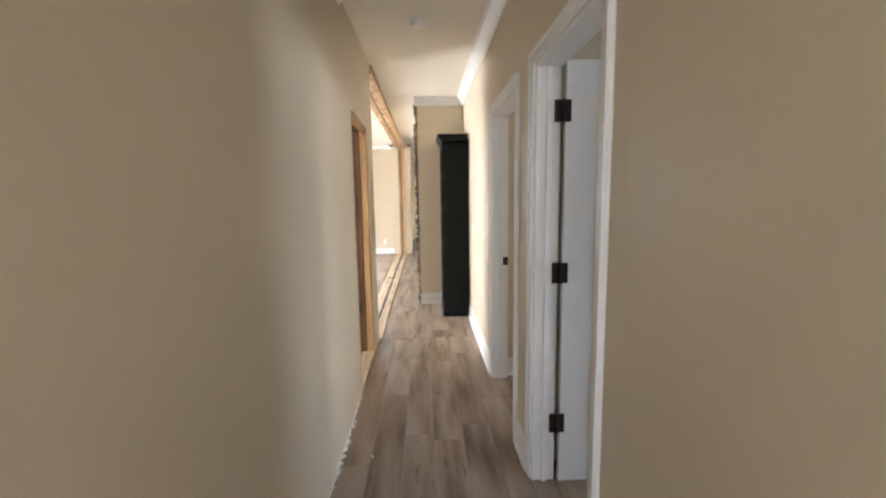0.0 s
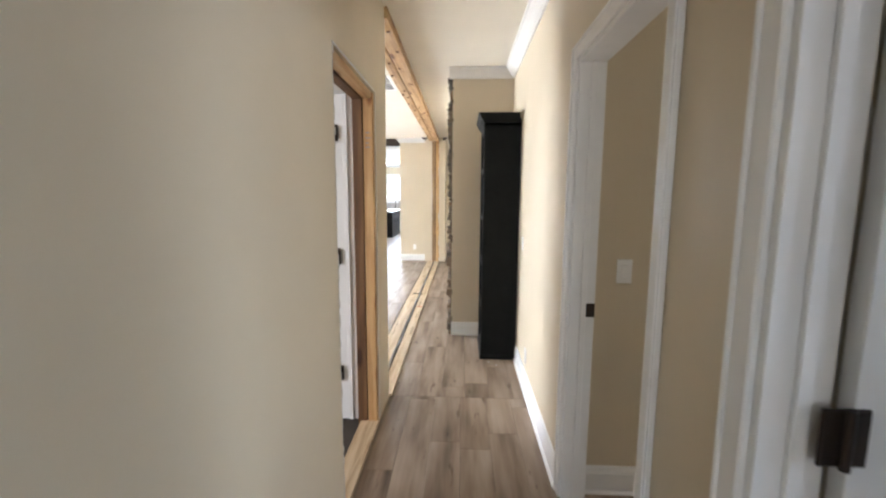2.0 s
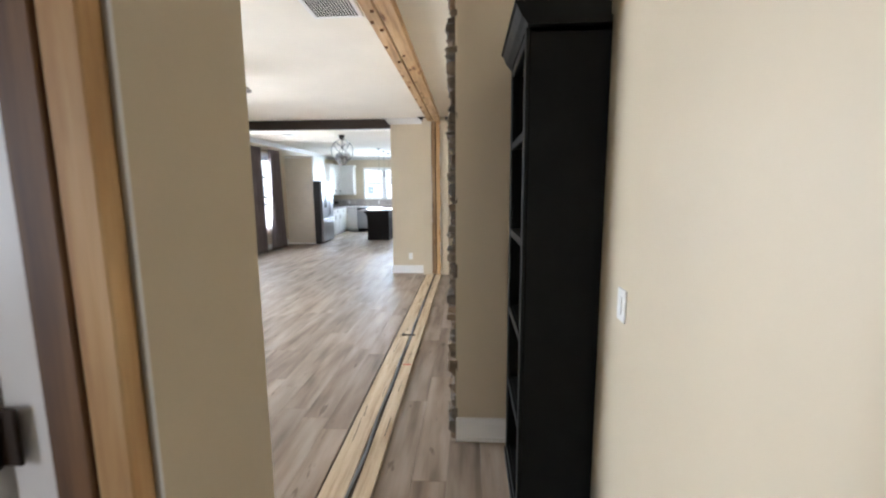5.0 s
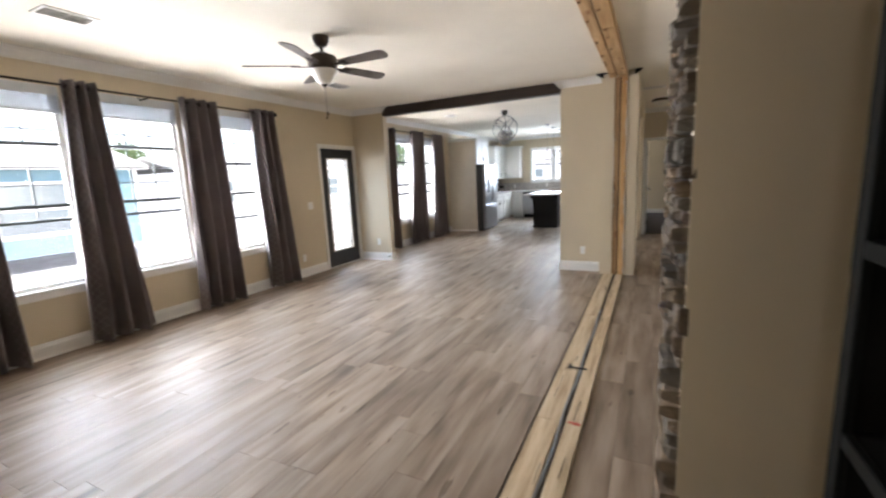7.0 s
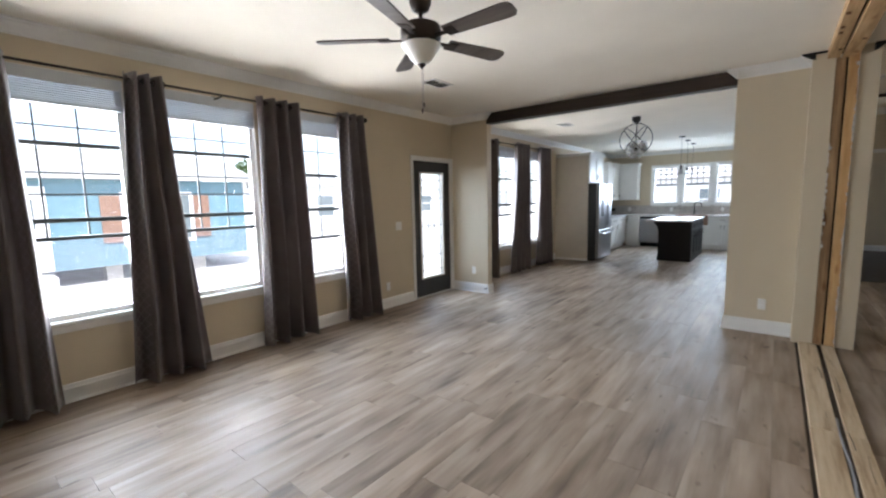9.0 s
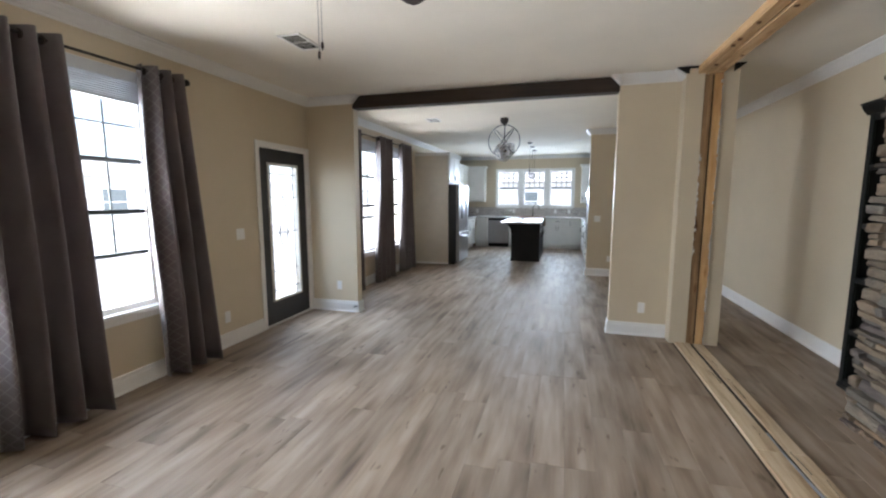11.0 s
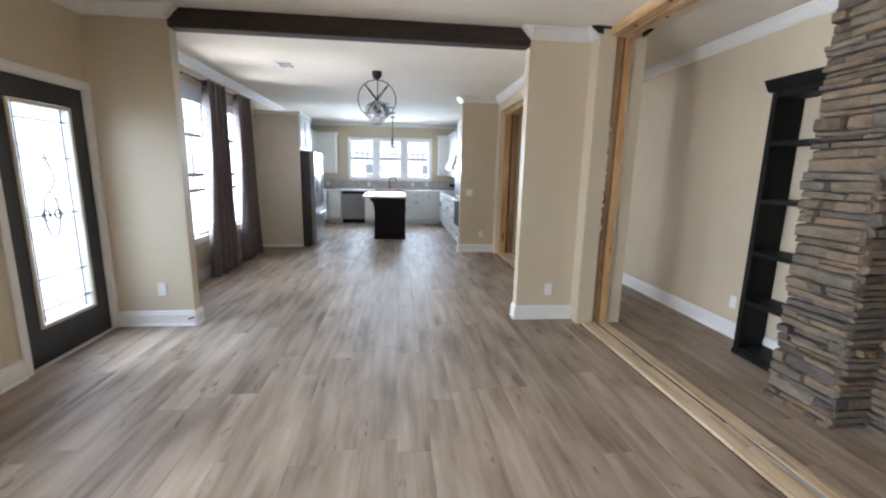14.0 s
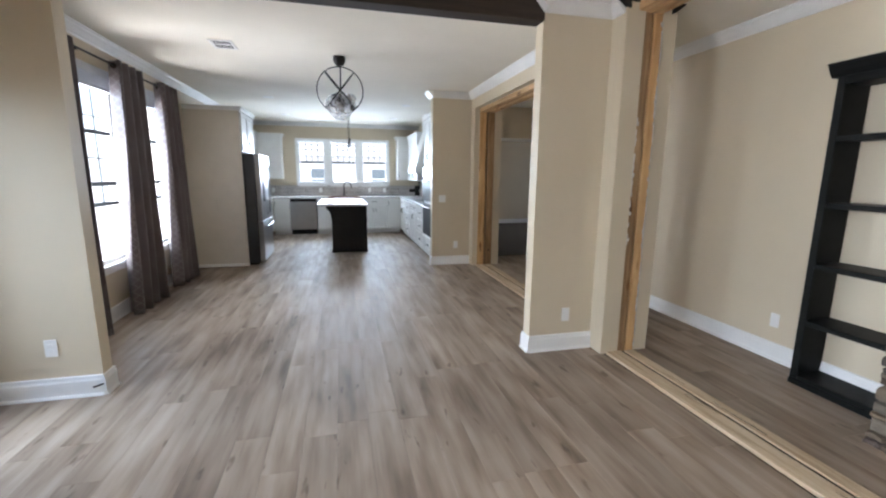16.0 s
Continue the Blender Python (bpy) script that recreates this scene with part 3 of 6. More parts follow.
# ---- doors and casings ----
def casing(name, x, n, a0, a1, h):
    """White casing round a doorway in a wall across x; n is the side it faces."""
    ob = fixed(name, boxes((x, x + 0.017 * n, a0 - 0.062, a0, 0, h + 0.062), (x, x + 0.017 * n, a1, a1 + 0.062, 0, h + 0.062),
                           (x, x + 0.0172 * n, a0 - 0.0005, a1 + 0.0005, h, h + 0.062), bevel=0.004), TRIM, "white door casing")
    bead = boxes((x + 0.0165 * n, x + 0.024 * n, a0 - 0.060, a0 - 0.046, 0, h + 0.06), (x + 0.0165 * n, x + 0.024 * n, a1 + 0.046, a1 + 0.060, 0, h + 0.06),
                 (x + 0.0165 * n, x + 0.024 * n, a0 - 0.046, a1 + 0.046, h + 0.046, h + 0.06), bevel=0.003)
    part("bead", bead, TRIM, ob)
    return ob


def hinge(parent, x, y, z, nx, ny):
    h = boxes((x - 0.004 - 0.035 * abs(nx), x + 0.004 + 0.035 * abs(nx), y - 0.004 - 0.035 * abs(ny), y + 0.004 + 0.035 * abs(ny), z - 0.05, z + 0.05), bevel=0.003)
    join(h, turned([(0.008, z - 0.052), (0.008, z + 0.052)], 10, (x, y - 0.008, 0)))
    part("hinge", h, BRONZE, parent, "dark bronze hinge")


def panel_ridge(u0, u1, z0, z1, arch=0.0):
    """The raised ring of a moulded door panel in (u, depth, z): flat field with a bevelled border."""
    pts = [(u0, z0), (u1, z0), (u1, z1 - arch)]
    for k in range(1, 12):
        f = k / 12
        s = 0.5 - 0.5 * math.cos(2 * math.pi * f)
        pts.append((u1 + (u0 - u1) * f, z1 - arch + arch * s))
    pts.append((u0, z1 - arch))
    cu, cz = (u0 + u1) / 2, (z0 + z1) / 2
    w, h = u1 - u0, z1 - z0
    bm = bmesh.new()
    loops = []
    for inset, d in ((0.0, 0.0005), (0.008, 0.008), (0.016, 0.0075), (0.036, 0.0008), (0.044, 0.002)):
        loops.append([bm.verts.new((cu + (u - cu) * (1 - 2 * inset / w), d, cz + (z - cz) * (1 - 2 * inset / h))) for u, z in pts])
    for a, b in zip(loops, loops[1:]):
        for k in range(len(pts)):
            bm.faces.new((a[k], a[(k + 1) % len(pts)], b[(k + 1) % len(pts)], b[k]))
    bm.faces.new(loops[-1])
    return bm


def leaf_y(name, label, x0, x1, y, hinge_x, side=-1):
    """A white moulded door leaf that stands open along x, its seen face at y."""
    d = thing(name, ((x0 + x1) / 2, y, 0.0), label, "door")
    slab = part("door_leaf", box(x0, x1, y, y + 0.035, 0.008, DH + 0.010, 0.002), DOORW, d)
    lo, hi = min(x0, x1) + 0.155, max(x0, x1) - 0.155
    for z0, z1, arch in ((0.20, 0.735, 0.0), (0.85, 2.0, 0.075)):
        bm = panel_ridge(lo, hi, z0, z1, arch)
        bm.transform(Matrix.Translation((0, y, 0)) @ Matrix.Diagonal((1, side, 1, 1)))
        part("panel", bm, DOORW, slab, "raised moulded panel", 40)
    for z in (0.33, 1.106, 1.868):
        hinge(d, hinge_x, y - 0.003, z, 1, 0)
    return d


casing("door_1_casing", XE, -1, *D1, DH)
casing("door_2_casing", XE, -1, *D2, DH)
for n, (a, b) in (("door_1_jamb", D1), ("door_2_jamb", D2)):
    fixed(n, boxes((XE - 0.003, XE + 0.113, a - 0.002, a + 0.018, 0, DH), (XE - 0.003, XE + 0.113, b - 0.018, b + 0.002, 0, DH), (XE - 0.003, XE + 0.113, a, b, DH - 0.018, DH + 0.002),
                   (XE + 0.045, XE + 0.07, a + 0.018, a + 0.03, 0, DH - 0.018), (XE + 0.045, XE + 0.07, b - 0.03, b - 0.018, 0, DH - 0.018), bevel=0.002), TRIM, "white door jamb")
leaf_y("interior_door", "white two-panel arched interior door standing open with bronze hinges", 0.640, 1.400, 1.675, 0.625)
strike = solid("strike_plate", box(XE + 0.072, XE + 0.112, D2[1] - 0.022, D2[1] - 0.0185, 0.935, 1.0, 0.001), BRONZE, "dark bronze strike plate on white jamb", "strike plate")

# the cut doorway in the hall's west wall: studs, jamb and door
studs = thing("rough_door_frame", (-0.62, 3.57, 0), "bare pine studs framing a cut doorway in the hall", "door frame")
part("stud", box(-0.596, ME1 - 0.008, 3.556, 3.5995, 0, 2.098, 0.003), PINE_Z, studs, "pale pine stud with knots")
for z, w in ((1.86, 0.024), (1.83, 0.030), (1.80, 0.018), (1.775, 0.026)):
    part("pencil_mark", box(-0.580, -0.580 + w, 3.5545, 3.557, z, z + 0.006), GREYSTRIP, studs, "grey pencil scribble")
part("stud", box(-0.662, -0.600, 3.553, 3.601, 0, 2.10, 0.003), OLDPINE, studs, "brown stained stud")
part("header", box(-0.596, ME1 - 0.012, HC + 0.002, 3.556, 2.062, 2.099, 0.003), PINE_Y, studs)
part("header", box(MW1 - 0.015, -0.600, HC + 0.002, 3.553, 2.058, 2.10, 0.003), OLDPINE_Y, studs, "brown stained header")
part("threshold", box(MW1, ME1 + 0.004, HC + 0.01, 3.95, 0.0, 0.022, 0.003), SILLW, studs, "bare timber threshold")
fixed("door_3_jamb", boxes((-0.80, -0.665, 3.612, 3.66, 0, 2.13), (-0.80, -0.665, HC, 3.612, 2.10, 2.13), (-0.80, -0.665, HC, HC + 0.02, 0, 2.10), (-0.735, -0.705, 3.600, 3.613, 0, 2.10), bevel=0.002), TRIM, "white jamb behind the bare studs")
leaf_y("interior_door", "white two-panel arched interior door open behind bare studs", -1.58, -0.822, 3.600, -0.800)
edge = bmesh.new()
rr = random.Random(5)
for k in range(70):
    z = 0.02 + k * 0.0297
    bm_box(edge, ME1 - 0.013, ME1 + 0.0015, HC - 0.002, HC + 0.001 + rr.random() ** 3 * 0.016, z, z + 0.03)
fixed("torn_drywall_edge", edge, DRYEDGE, "ragged cut drywall edge")
fixed("trim", boxes((ME1, ME1 + 0.005, HC - 0.005, 3.56, 2.10, 2.112), (ME1, ME1 + 0.004, 3.594, 3.602, 0, 2.11), bevel=0.001), TRIM, "thin white edge bead")

# ragged paper and dust where the hall's west wall meets the floor
rag = bmesh.new()
rr = random.Random(17)
for k in range(90):
    y = 0.35 + k * 0.0265 + rr.uniform(-0.01, 0.01)
    bm_box(rag, ME1 - 0.002, ME1 + 0.004 + rr.random() ** 2 * 0.022, y, y + rr.uniform(0.012, 0.035), 0.0, 0.004 + rr.random() ** 2 * 0.02)
tagged(part("drywall_dust", rag, CARD), "ragged white drywall paper along the bare wall foot", "debris", "", "stuff")

# posts, headers and sill plates along the wide opening
posts = thing("timber_post_pair", (-0.60, 10.35, 0), "pair of bare pine posts at the end of the opening", "post")
for a, b, mt in ((-0.659, -0.592, POSTB), (-0.578, -0.506, PINE_Z)):
    p = part("post", box(a, b, YO1 + 0.004, YO1 + 0.10, 0.0, 2.66, 0.004), mt, posts, "bare pine post with knots")
    part("bolt", turned([(0.014, 0), (0.014, 0.006), (0.006, 0.008)], 10, ((a + b) / 2 + 0.02, YO1 + 0.006, 0.22), "y"), BLACKM, p, "black bolt head")
# black strip in the open gap between the posts, in place of its shade
part("gap_shade", box(-0.592, -0.578, YO1 + 0.03, YO1 + 0.06, 0, 2.66), DARK, posts, "black strip standing for shade in the gap")
rag2 = bmesh.new()
rr = random.Random(9)
for k in range(88):
    z = 0.02 + k * 0.03
    wob = 0.006 * math.sin(k * 0.35)
    if rr.random() < 0.8:
        bm_box(rag2, -0.509 + wob - rr.random() ** 2 * 0.010, -0.502, YO1 + 0.0, YO1 + 0.012, z, z + 0.031)
    if 0.9 < z < 1.9 and rr.random() < 0.7:
        bm_box(rag2, -0.663, -0.657 + rr.random() ** 2 * 0.014, YO1 - 0.003, YO1 + 0.006, z, z + 0.031)
fixed("torn_drywall_edge", rag2, DRYEDGE, "ragged cut drywall edge beside the posts")
posts2 = thing("timber_post_pair", (-0.60, 13.88, 0), "pair of bare pine posts at the dining room opening", "post")
for a, b, mt in ((-0.735, -0.63, PINE_Z), (-0.60, -0.492, POSTB)):
    p = part("post", box(a, b, 13.86, 13.96, 0.0, 2.50, 0.004), mt, posts2, "bare pine post with knots")
    part("bolt", turned([(0.014, 0), (0.014, 0.006), (0.006, 0.008)], 10, ((a + b) / 2, 13.858, 0.25), "y"), BLACKM, p, "black bolt head")
head = thing("timber_header_pair", (-0.63, 7.1, 2.66), "pair of bare pine headers along the ceiling of the opening", "ceiling beam")
part("header", box(-0.722, -0.634, YO0 - 0.02, YO1 + 0.06, 2.665, ZC - 0.001, 0.004), PINE_Y, head, "bare pine header with nail marks")
part("header", box(-0.618, -0.508, YO0 - 0.02, YO1 + 0.06, 2.660, ZC - 0.001, 0.004), PINE_Y, head, "bare pine header with nail marks")
# the same black stand-in for shade, between the two headers
part("gap_shade", box(-0.634, -0.618, YO0, YO1 + 0.05, 2.70, ZC - 0.001), DARK, head, "black strip standing for shade in the gap")
rr = random.Random(11)
for k in range(26):
    y = YO0 + 0.2 + k * 0.235 + rr.uniform(-0.08, 0.08)
    x = rr.choice((-0.70, -0.66, -0.59, -0.54))
    part("nail_mark", box(x - 0.012, x + 0.012, y - 0.006, y + 0.014, 2.652, 2.668), OLDPINE, head)
head2 = thing("timber_header_pair", (-0.60, 12.6, 2.45), "bare pine header over the dining room opening", "ceiling beam")
part("header", box(-0.735, -0.63, 11.3, 13.86, 2.44, 2.50, 0.004), PINE_Y, head2)
part("header", box(-0.60, -0.492, 11.3, 13.86, 2.44, 2.50, 0.004), PINE_Y, head2)
for nm, y0, y1 in (("timber_sill_pair", YO0 - 0.01, YO1 + 0.0), ("timber_sill_pair", 11.3, 13.86)):
    s = thing(nm, (-0.64, (y0 + y1) / 2, 0), "pair of bare floor timbers with a dusty joint strip between them", "floor timber")
    a = y0
    for j, ln in enumerate((2.44, 2.0, 3.0)):
        b = min(a + ln, y1)
        if b - a > 0.05:
            part("sill_board", box(-0.766, -0.632, a + 0.003, b, -0.01, 0.016 - 0.002 * (j % 2), 0.003), SILLW, s)
            part("sill_board", box(-0.598, -0.505, a + 0.003, b, -0.01, 0.013 + 0.002 * (j % 2), 0.003), SILLW, s)
        a = b
    part("joint_strip", box(-0.63, -0.60, y0, y1, -0.01, 0.004), SUBF, s, "dark joint")
    part("weather_strip", tube([(-0.622 + 0.008 * math.sin(k * 1.3), y0 + 0.1 + (y1 - y0 - 1.8) * k / 24, 0.008) for k in range(25)], 0.008, 6), GREYSTRIP, s, "grey foam weather strip")
    rr = random.Random(int(y0 * 10))
    for k in range(int((y1 - y0) * 3.2)):
        y, x, ln = rr.uniform(y0 + 0.1, y1 - 0.6), rr.choice((-0.72, -0.665, -0.645, -0.59, -0.56, -0.53)) + rr.uniform(-0.012, 0.012), rr.uniform(0.06, 0.34)
        part("crack", tube([(x, y, 0.0165), (x + rr.uniform(-0.006, 0.006), y + ln * 0.5, 0.0168), (x + rr.uniform(-0.01, 0.01), y + ln, 0.0165)], rr.uniform(0.0012, 0.0032), 5), SUBF, s, "dark split in the timber")
part_nail = solid("loose_nail_plate", boxes((-0.70, -0.57, 7.11, 7.13, 0.016, 0.024), (-0.705, -0.685, 7.095, 7.165, 0.016, 0.026), bevel=0.002), BLACKM, "bent dark metal strap lying on the floor timbers", "metal strap")
solid("marker_stroke", boxes((-0.585, -0.515, 6.39, 6.405, 0.016, 0.0175), (-0.555, -0.515, 6.38, 6.39, 0.016, 0.0175)), REDP, "red marker stroke on the floor timber", "mark")


# ---- windows ----
GREYRAIL = plain("grey_sash_rail", (0.085, 0.105, 0.105), 0.5)
def local_frame(side):
    """(u, into the room, z) to the world."""
    if side == "west":
        return Matrix(((0, 1, 0, XW), (1, 0, 0, 0), (0, 0, 1, 0), (0, 0, 0, 1)))
    if side == "north":
        return Matrix(((1, 0, 0, 0), (0, -1, 0, YB), (0, 0, 1, 0), (0, 0, 0, 1)))
    return Matrix(((0, -1, 0, 4.6), (1, 0, 0, 0), (0, 0, 1, 0), (0, 0, 0, 1)))


def placed(bm, m):
    bm.transform(m)
    return bm


def window(name, side, u0, u1, z0, z1, grid=None, cols=3, cased=False, bar=0.0065, screen=0.0, label="white framed sash window with dark grids"):
    """A sash window: frame, rails, bars, panes, sill. grid: rows of (height, thickness, whether a rail)."""
    m = local_frame(side)
    win = tagged(new(name), label, "", "", "structure")
    ORIGIN[win.name] = Vector()
    f = 0.045
    d0, d1 = -0.105, -0.04
    part("window_frame", placed(boxes((u0, u0 + f, d0, d1, z0, z1), (u1 - f, u1, d0, d1, z0, z1), (u0 + f, u1 - f, d0, d1, z0, z0 + f), (u0 + f, u1 - f, d0, d1, z1 - f, z1), bevel=0.003), m), TRIM, win)
    part("window_reveal", placed(boxes((u0 - 0.001, u0 + 0.006, d1, 0.002, z0, z1), (u1 - 0.006, u1 + 0.001, d1, 0.002, z0, z1), (u0, u1, d1, 0.002, z1 - 0.006, z1 + 0.001)), m), TRIM, win)
    part("window_sill", placed(boxes((u0 - 0.03, u1 + 0.03, d1, 0.035, z0 - 0.028, z0 + 0.004), (u0 - 0.02, u1 + 0.02, 0.0, 0.014, z0 - 0.085, z0 - 0.028), bevel=0.004), m), TRIM, win, "white sill and apron")
    zm = z0 + (z1 - z0) * 0.5
    rows = grid or [(zm, 0.04, True), (z1 - (z1 - z0) * 0.26, 0.012, False)]
    low = min(z for z, _, _ in rows)
    for z, th, rail in rows:
        part("sash_rail" if rail else "glazing_bar", placed(box(u0 + f, u1 - f, d0 + 0.02, d1 - 0.015 if rail else d1 - 0.03, z - th / 2, z + th / 2, 0.002), m), GREYRAIL, win)
    for k in range(1, cols):
        u = u0 + f + (u1 - u0 - 2 * f) * k / cols
        part("glazing_bar", placed(box(u - bar, u + bar, d0 + 0.022, d1 - 0.032, low, z1 - f), m), GREYRAIL, win)
    pane = part("pane", placed(box(u0 + f, u1 - f, -0.083, -0.079, z0 + f, z1 - f), m), GLASS, win)
    pane.visible_shadow = False
    if screen:
        sc = part("insect_screen", placed(box(u0 + f, u1 - f, d0 + 0.004, d0 + 0.006, z0 + f, screen), m), SCREEN, win, "fine grey insect screen")
        sc.visible_shadow = False
    if cased:
        c = 0.06
        part("window_casing", placed(boxes((u0 - c, u0, 0, 0.016, z0 - c, z1 + c), (u1, u1 + c, 0, 0.016, z0 - c, z1 + c), (u0, u1, 0, 0.0162, z1, z1 + c), (u0, u1, 0, 0.0162, z0 - c, z0 - 0.03), bevel=0.003), m), TRIM, win)
    return win


LIV_GRID = [(2.07, 0.014, False), (1.94, 0.034, True), (1.73, 0.014, False), (1.57, 0.014, False), (1.375, 0.036, True), (1.24, 0.03, True)]
for i, (a, b) in enumerate(LIV_W):
    window("window_%d" % (i + 1), "west", a, b, Z0W, Z1W, LIV_GRID if i < 2 else [(2.05, 0.014, False), (1.78, 0.036, True), (1.39, 0.036, True), (1.06, 0.028, True)], 3, screen=1.24)
for i, (a, b) in enumerate(DIN_W):
    window("window_%d" % (i + 4), "west", a, b, 0.56, 2.46, [(2.0, 0.012, False), (1.85, 0.04, True), (1.6, 0.012, False), (1.35, 0.045, True), (1.15, 0.04, True)], 3)
for i, (a, b) in enumerate(KIT_W):
    window("window_%d" % (i + 6), "north", a + 0.03, b - 0.03, 1.24, 2.30, [(2.21, 0.020, False), (2.08, 0.020, False), (1.93, 0.020, False), (1.77, 0.05, True)], 4, cased=True, bar=0.010)
window("window_9", "west", 16.15, 16.95, 1.15, 2.3, None, 2)
# unseen window, assumed where the west room's fill lamp stands
window("window_10", "west", 0.2, 2.4, 0.7, 2.3, None, 3)
window("window_11", "east", -0.6, 0.9, 0.8, 2.25, None, 3)
window("window_12", "east", 2.6, 4.2, 1.0, 2.25, None, 3)
# unseen window, added along with the far bedroom's fill lamp
window("window_13", "east", 16.7, 18.1, 0.8, 2.25, None, 3)


def blind(side, u0, u1, z0, z1, label="raised white slatted blind stacked at the window head"):
    m = local_frame(side)
    b = thing("window_blind", m @ Vector(((u0 + u1) / 2, -0.02, z1)), label, "blind", "raised window blinds")
    part("headrail", placed(box(u0 + 0.012, u1 - 0.012, -0.04, 0.012, z1 - 0.05, z1 - 0.008, 0.003), m), BLIND, b)
    part("valance", placed(box(u0 + 0.008, u1 - 0.008, 0.014, 0.022, z1 - 0.085, z1 - 0.004, 0.003), m), BLIND, b, "white blind valance")
    n = 10
    step = (z1 - 0.06 - z0 - 0.02) / n
    rr = random.Random(int(u0 * 100))
    for k in range(n):
        z = z1 - 0.06 - k * step
        s = box(u0 + 0.015, u1 - 0.015, -0.038, 0.010, z - step * 0.78, z - 0.002, 0.002)
        s.transform(Matrix.Translation((0, rr.uniform(-0.003, 0.003), 0)))
        part("slat", placed(s, m), BLIND, b)
    part("bottom_rail", placed(box(u0 + 0.014, u1 - 0.014, -0.04, 0.012, z0, z0 + 0.02, 0.003), m), BLIND, b)


for a, b in LIV_W:
    blind("west", a, b, 2.215, Z1W - 0.005)
for a, b in DIN_W:
    blind("west", a, b, 2.25, 2.455)

# ---- garden door ----
dr = thing("garden_door", (XW, (XD0 + XD1) / 2, 0), "charcoal exterior door with a tall leaded glass lite, closed", "door")
GY0, GY1, GZ0, GZ1 = 9.70, 10.265, 0.27, 1.89
part("door_leaf", boxes((XW - 0.075, XW - 0.02, XD0 + 0.012, GY0, 0.012, XDZ - 0.012), (XW - 0.075, XW - 0.02, GY1, XD1 - 0.012, 0.012, XDZ - 0.012),
                        (XW - 0.075, XW - 0.02, GY0, GY1, 0.012, GZ0), (XW - 0.075, XW - 0.02, GY0, GY1, GZ1, XDZ - 0.012)), DARKDOOR, dr)
part("lite_frame", boxes((XW - 0.08, XW - 0.008, GY0 - 0.002, GY0 + 0.026, GZ0, GZ1), (XW - 0.08, XW - 0.008, GY1 - 0.026, GY1 + 0.002, GZ0, GZ1),
                         (XW - 0.08, XW - 0.008, GY0 + 0.026, GY1 - 0.026, GZ0 - 0.002, GZ0 + 0.026), (XW - 0.08, XW - 0.008, GY0 + 0.026, GY1 - 0.026, GZ1 - 0.026, GZ1 + 0.002), bevel=0.005), plain("cream_lite_frame", (0.55, 0.50, 0.42), 0.5), dr, "pale lite frame")
pn = part("pane", box(XW - 0.05, XW - 0.046, GY0 + 0.02, GY1 - 0.02, GZ0 + 0.02, GZ1 - 0.02), GLASS, dr)
pn.visible_shadow = False
lead = bmesh.new()
for y in (GY0 + 0.075, GY1 - 0.075):
    bm_box(lead, XW - 0.045, XW - 0.040, y - 0.005, y + 0.005, GZ0 + 0.02, GZ1 - 0.02)
for z in (GZ0 + 0.12, 0.62, 1.08, 1.5, GZ1 - 0.12):
    bm_box(lead, XW - 0.0445, XW - 0.0405, GY0 + 0.02, GY1 - 0.02, z - 0.005, z + 0.005)
yc, zc = (GY0 + GY1) / 2, 1.08
for pts in ([(yc + 0.07 * math.cos(a), zc + 0.17 * math.sin(a)) for a in np.linspace(0, 6.2832, 25)],
            [(yc - 0.055 + 0.035 * math.cos(a), zc + 0.035 * math.sin(a)) for a in np.linspace(0, 6.2832, 17)],
            [(yc + 0.055 + 0.035 * math.cos(a), zc + 0.035 * math.sin(a)) for a in np.linspace(0, 6.2832, 17)],
            [(yc + 0.11 * math.sin(a) * (1 - a / 3.3), 1.25 + 0.09 * a) for a in np.linspace(0, 3.14, 14)]):
    join(lead, tube([(XW - 0.0425, float(y), float(z)) for y, z in pts], 0.006, 5))
part("leading", lead, plain("dark_lead", (0.10, 0.12, 0.13), 0.5, 0.4), dr, "grey lead strips in scroll pattern")
fixed("door_4_frame", boxes((XW - 0.12, XW + 0.003, XD0 - 0.002, XD0 + 0.012, 0, XDZ), (XW - 0.12, XW + 0.003, XD1 - 0.012, XD1 + 0.002, 0, XDZ), (XW - 0.12, XW + 0.003, XD0, XD1, XDZ - 0.012, XDZ + 0.002)), TRIM, "white door frame")
fixed("door_4_threshold", box(XW - 0.13, XW + 0.012, XD0, XD1, -0.02, 0.012, 0.003), plain("pale_threshold", (0.6, 0.58, 0.54), 0.4), "pale metal threshold")
ob = fixed("door_4_casing", boxes((XW, XW + 0.017, XD0 - 0.058, XD0, 0, XDZ + 0.058), (XW, XW + 0.017, XD1, XD1 + 0.052, 0, XDZ + 0.058), (XW, XW + 0.0172, XD0, XD1, XDZ, XDZ + 0.058), bevel=0.004), TRIM, "white door casing")

# bedroom doorway off the passage
fixed("door_5_casing", boxes((-0.358, -0.30, 14.482, 14.50, 0, 2.12), (0.44, 0.505, 14.482, 14.50, 0, 2.12), (-0.30, 0.44, 14.4822, 14.50, 2.06, 2.12), (-0.30, -0.285, 14.49, 14.63, 0, 2.06), bevel=0.003), TRIM, "white door casing")
bd = thing("interior_door", (-0.29, 15.05, 0), "white bedroom door standing open on dark hinges", "door")
part("door_leaf", box(-0.30, -0.265, 14.66, 15.42, 0.03, 2.04, 0.002), DOORW, bd)
for z in (0.25, 1.05, 1.8):
    part("hinge", box(-0.268, -0.255, 14.62, 14.68, z - 0.05, z + 0.05, 0.002), BRONZE, bd)
part("knob", turned([(0.012, 0), (0.012, 0.03), (0.028, 0.04), (0.026, 0.06)], 14, (-0.265, 15.35, 0.98), "x"), BRONZE, bd, "dark round knob")

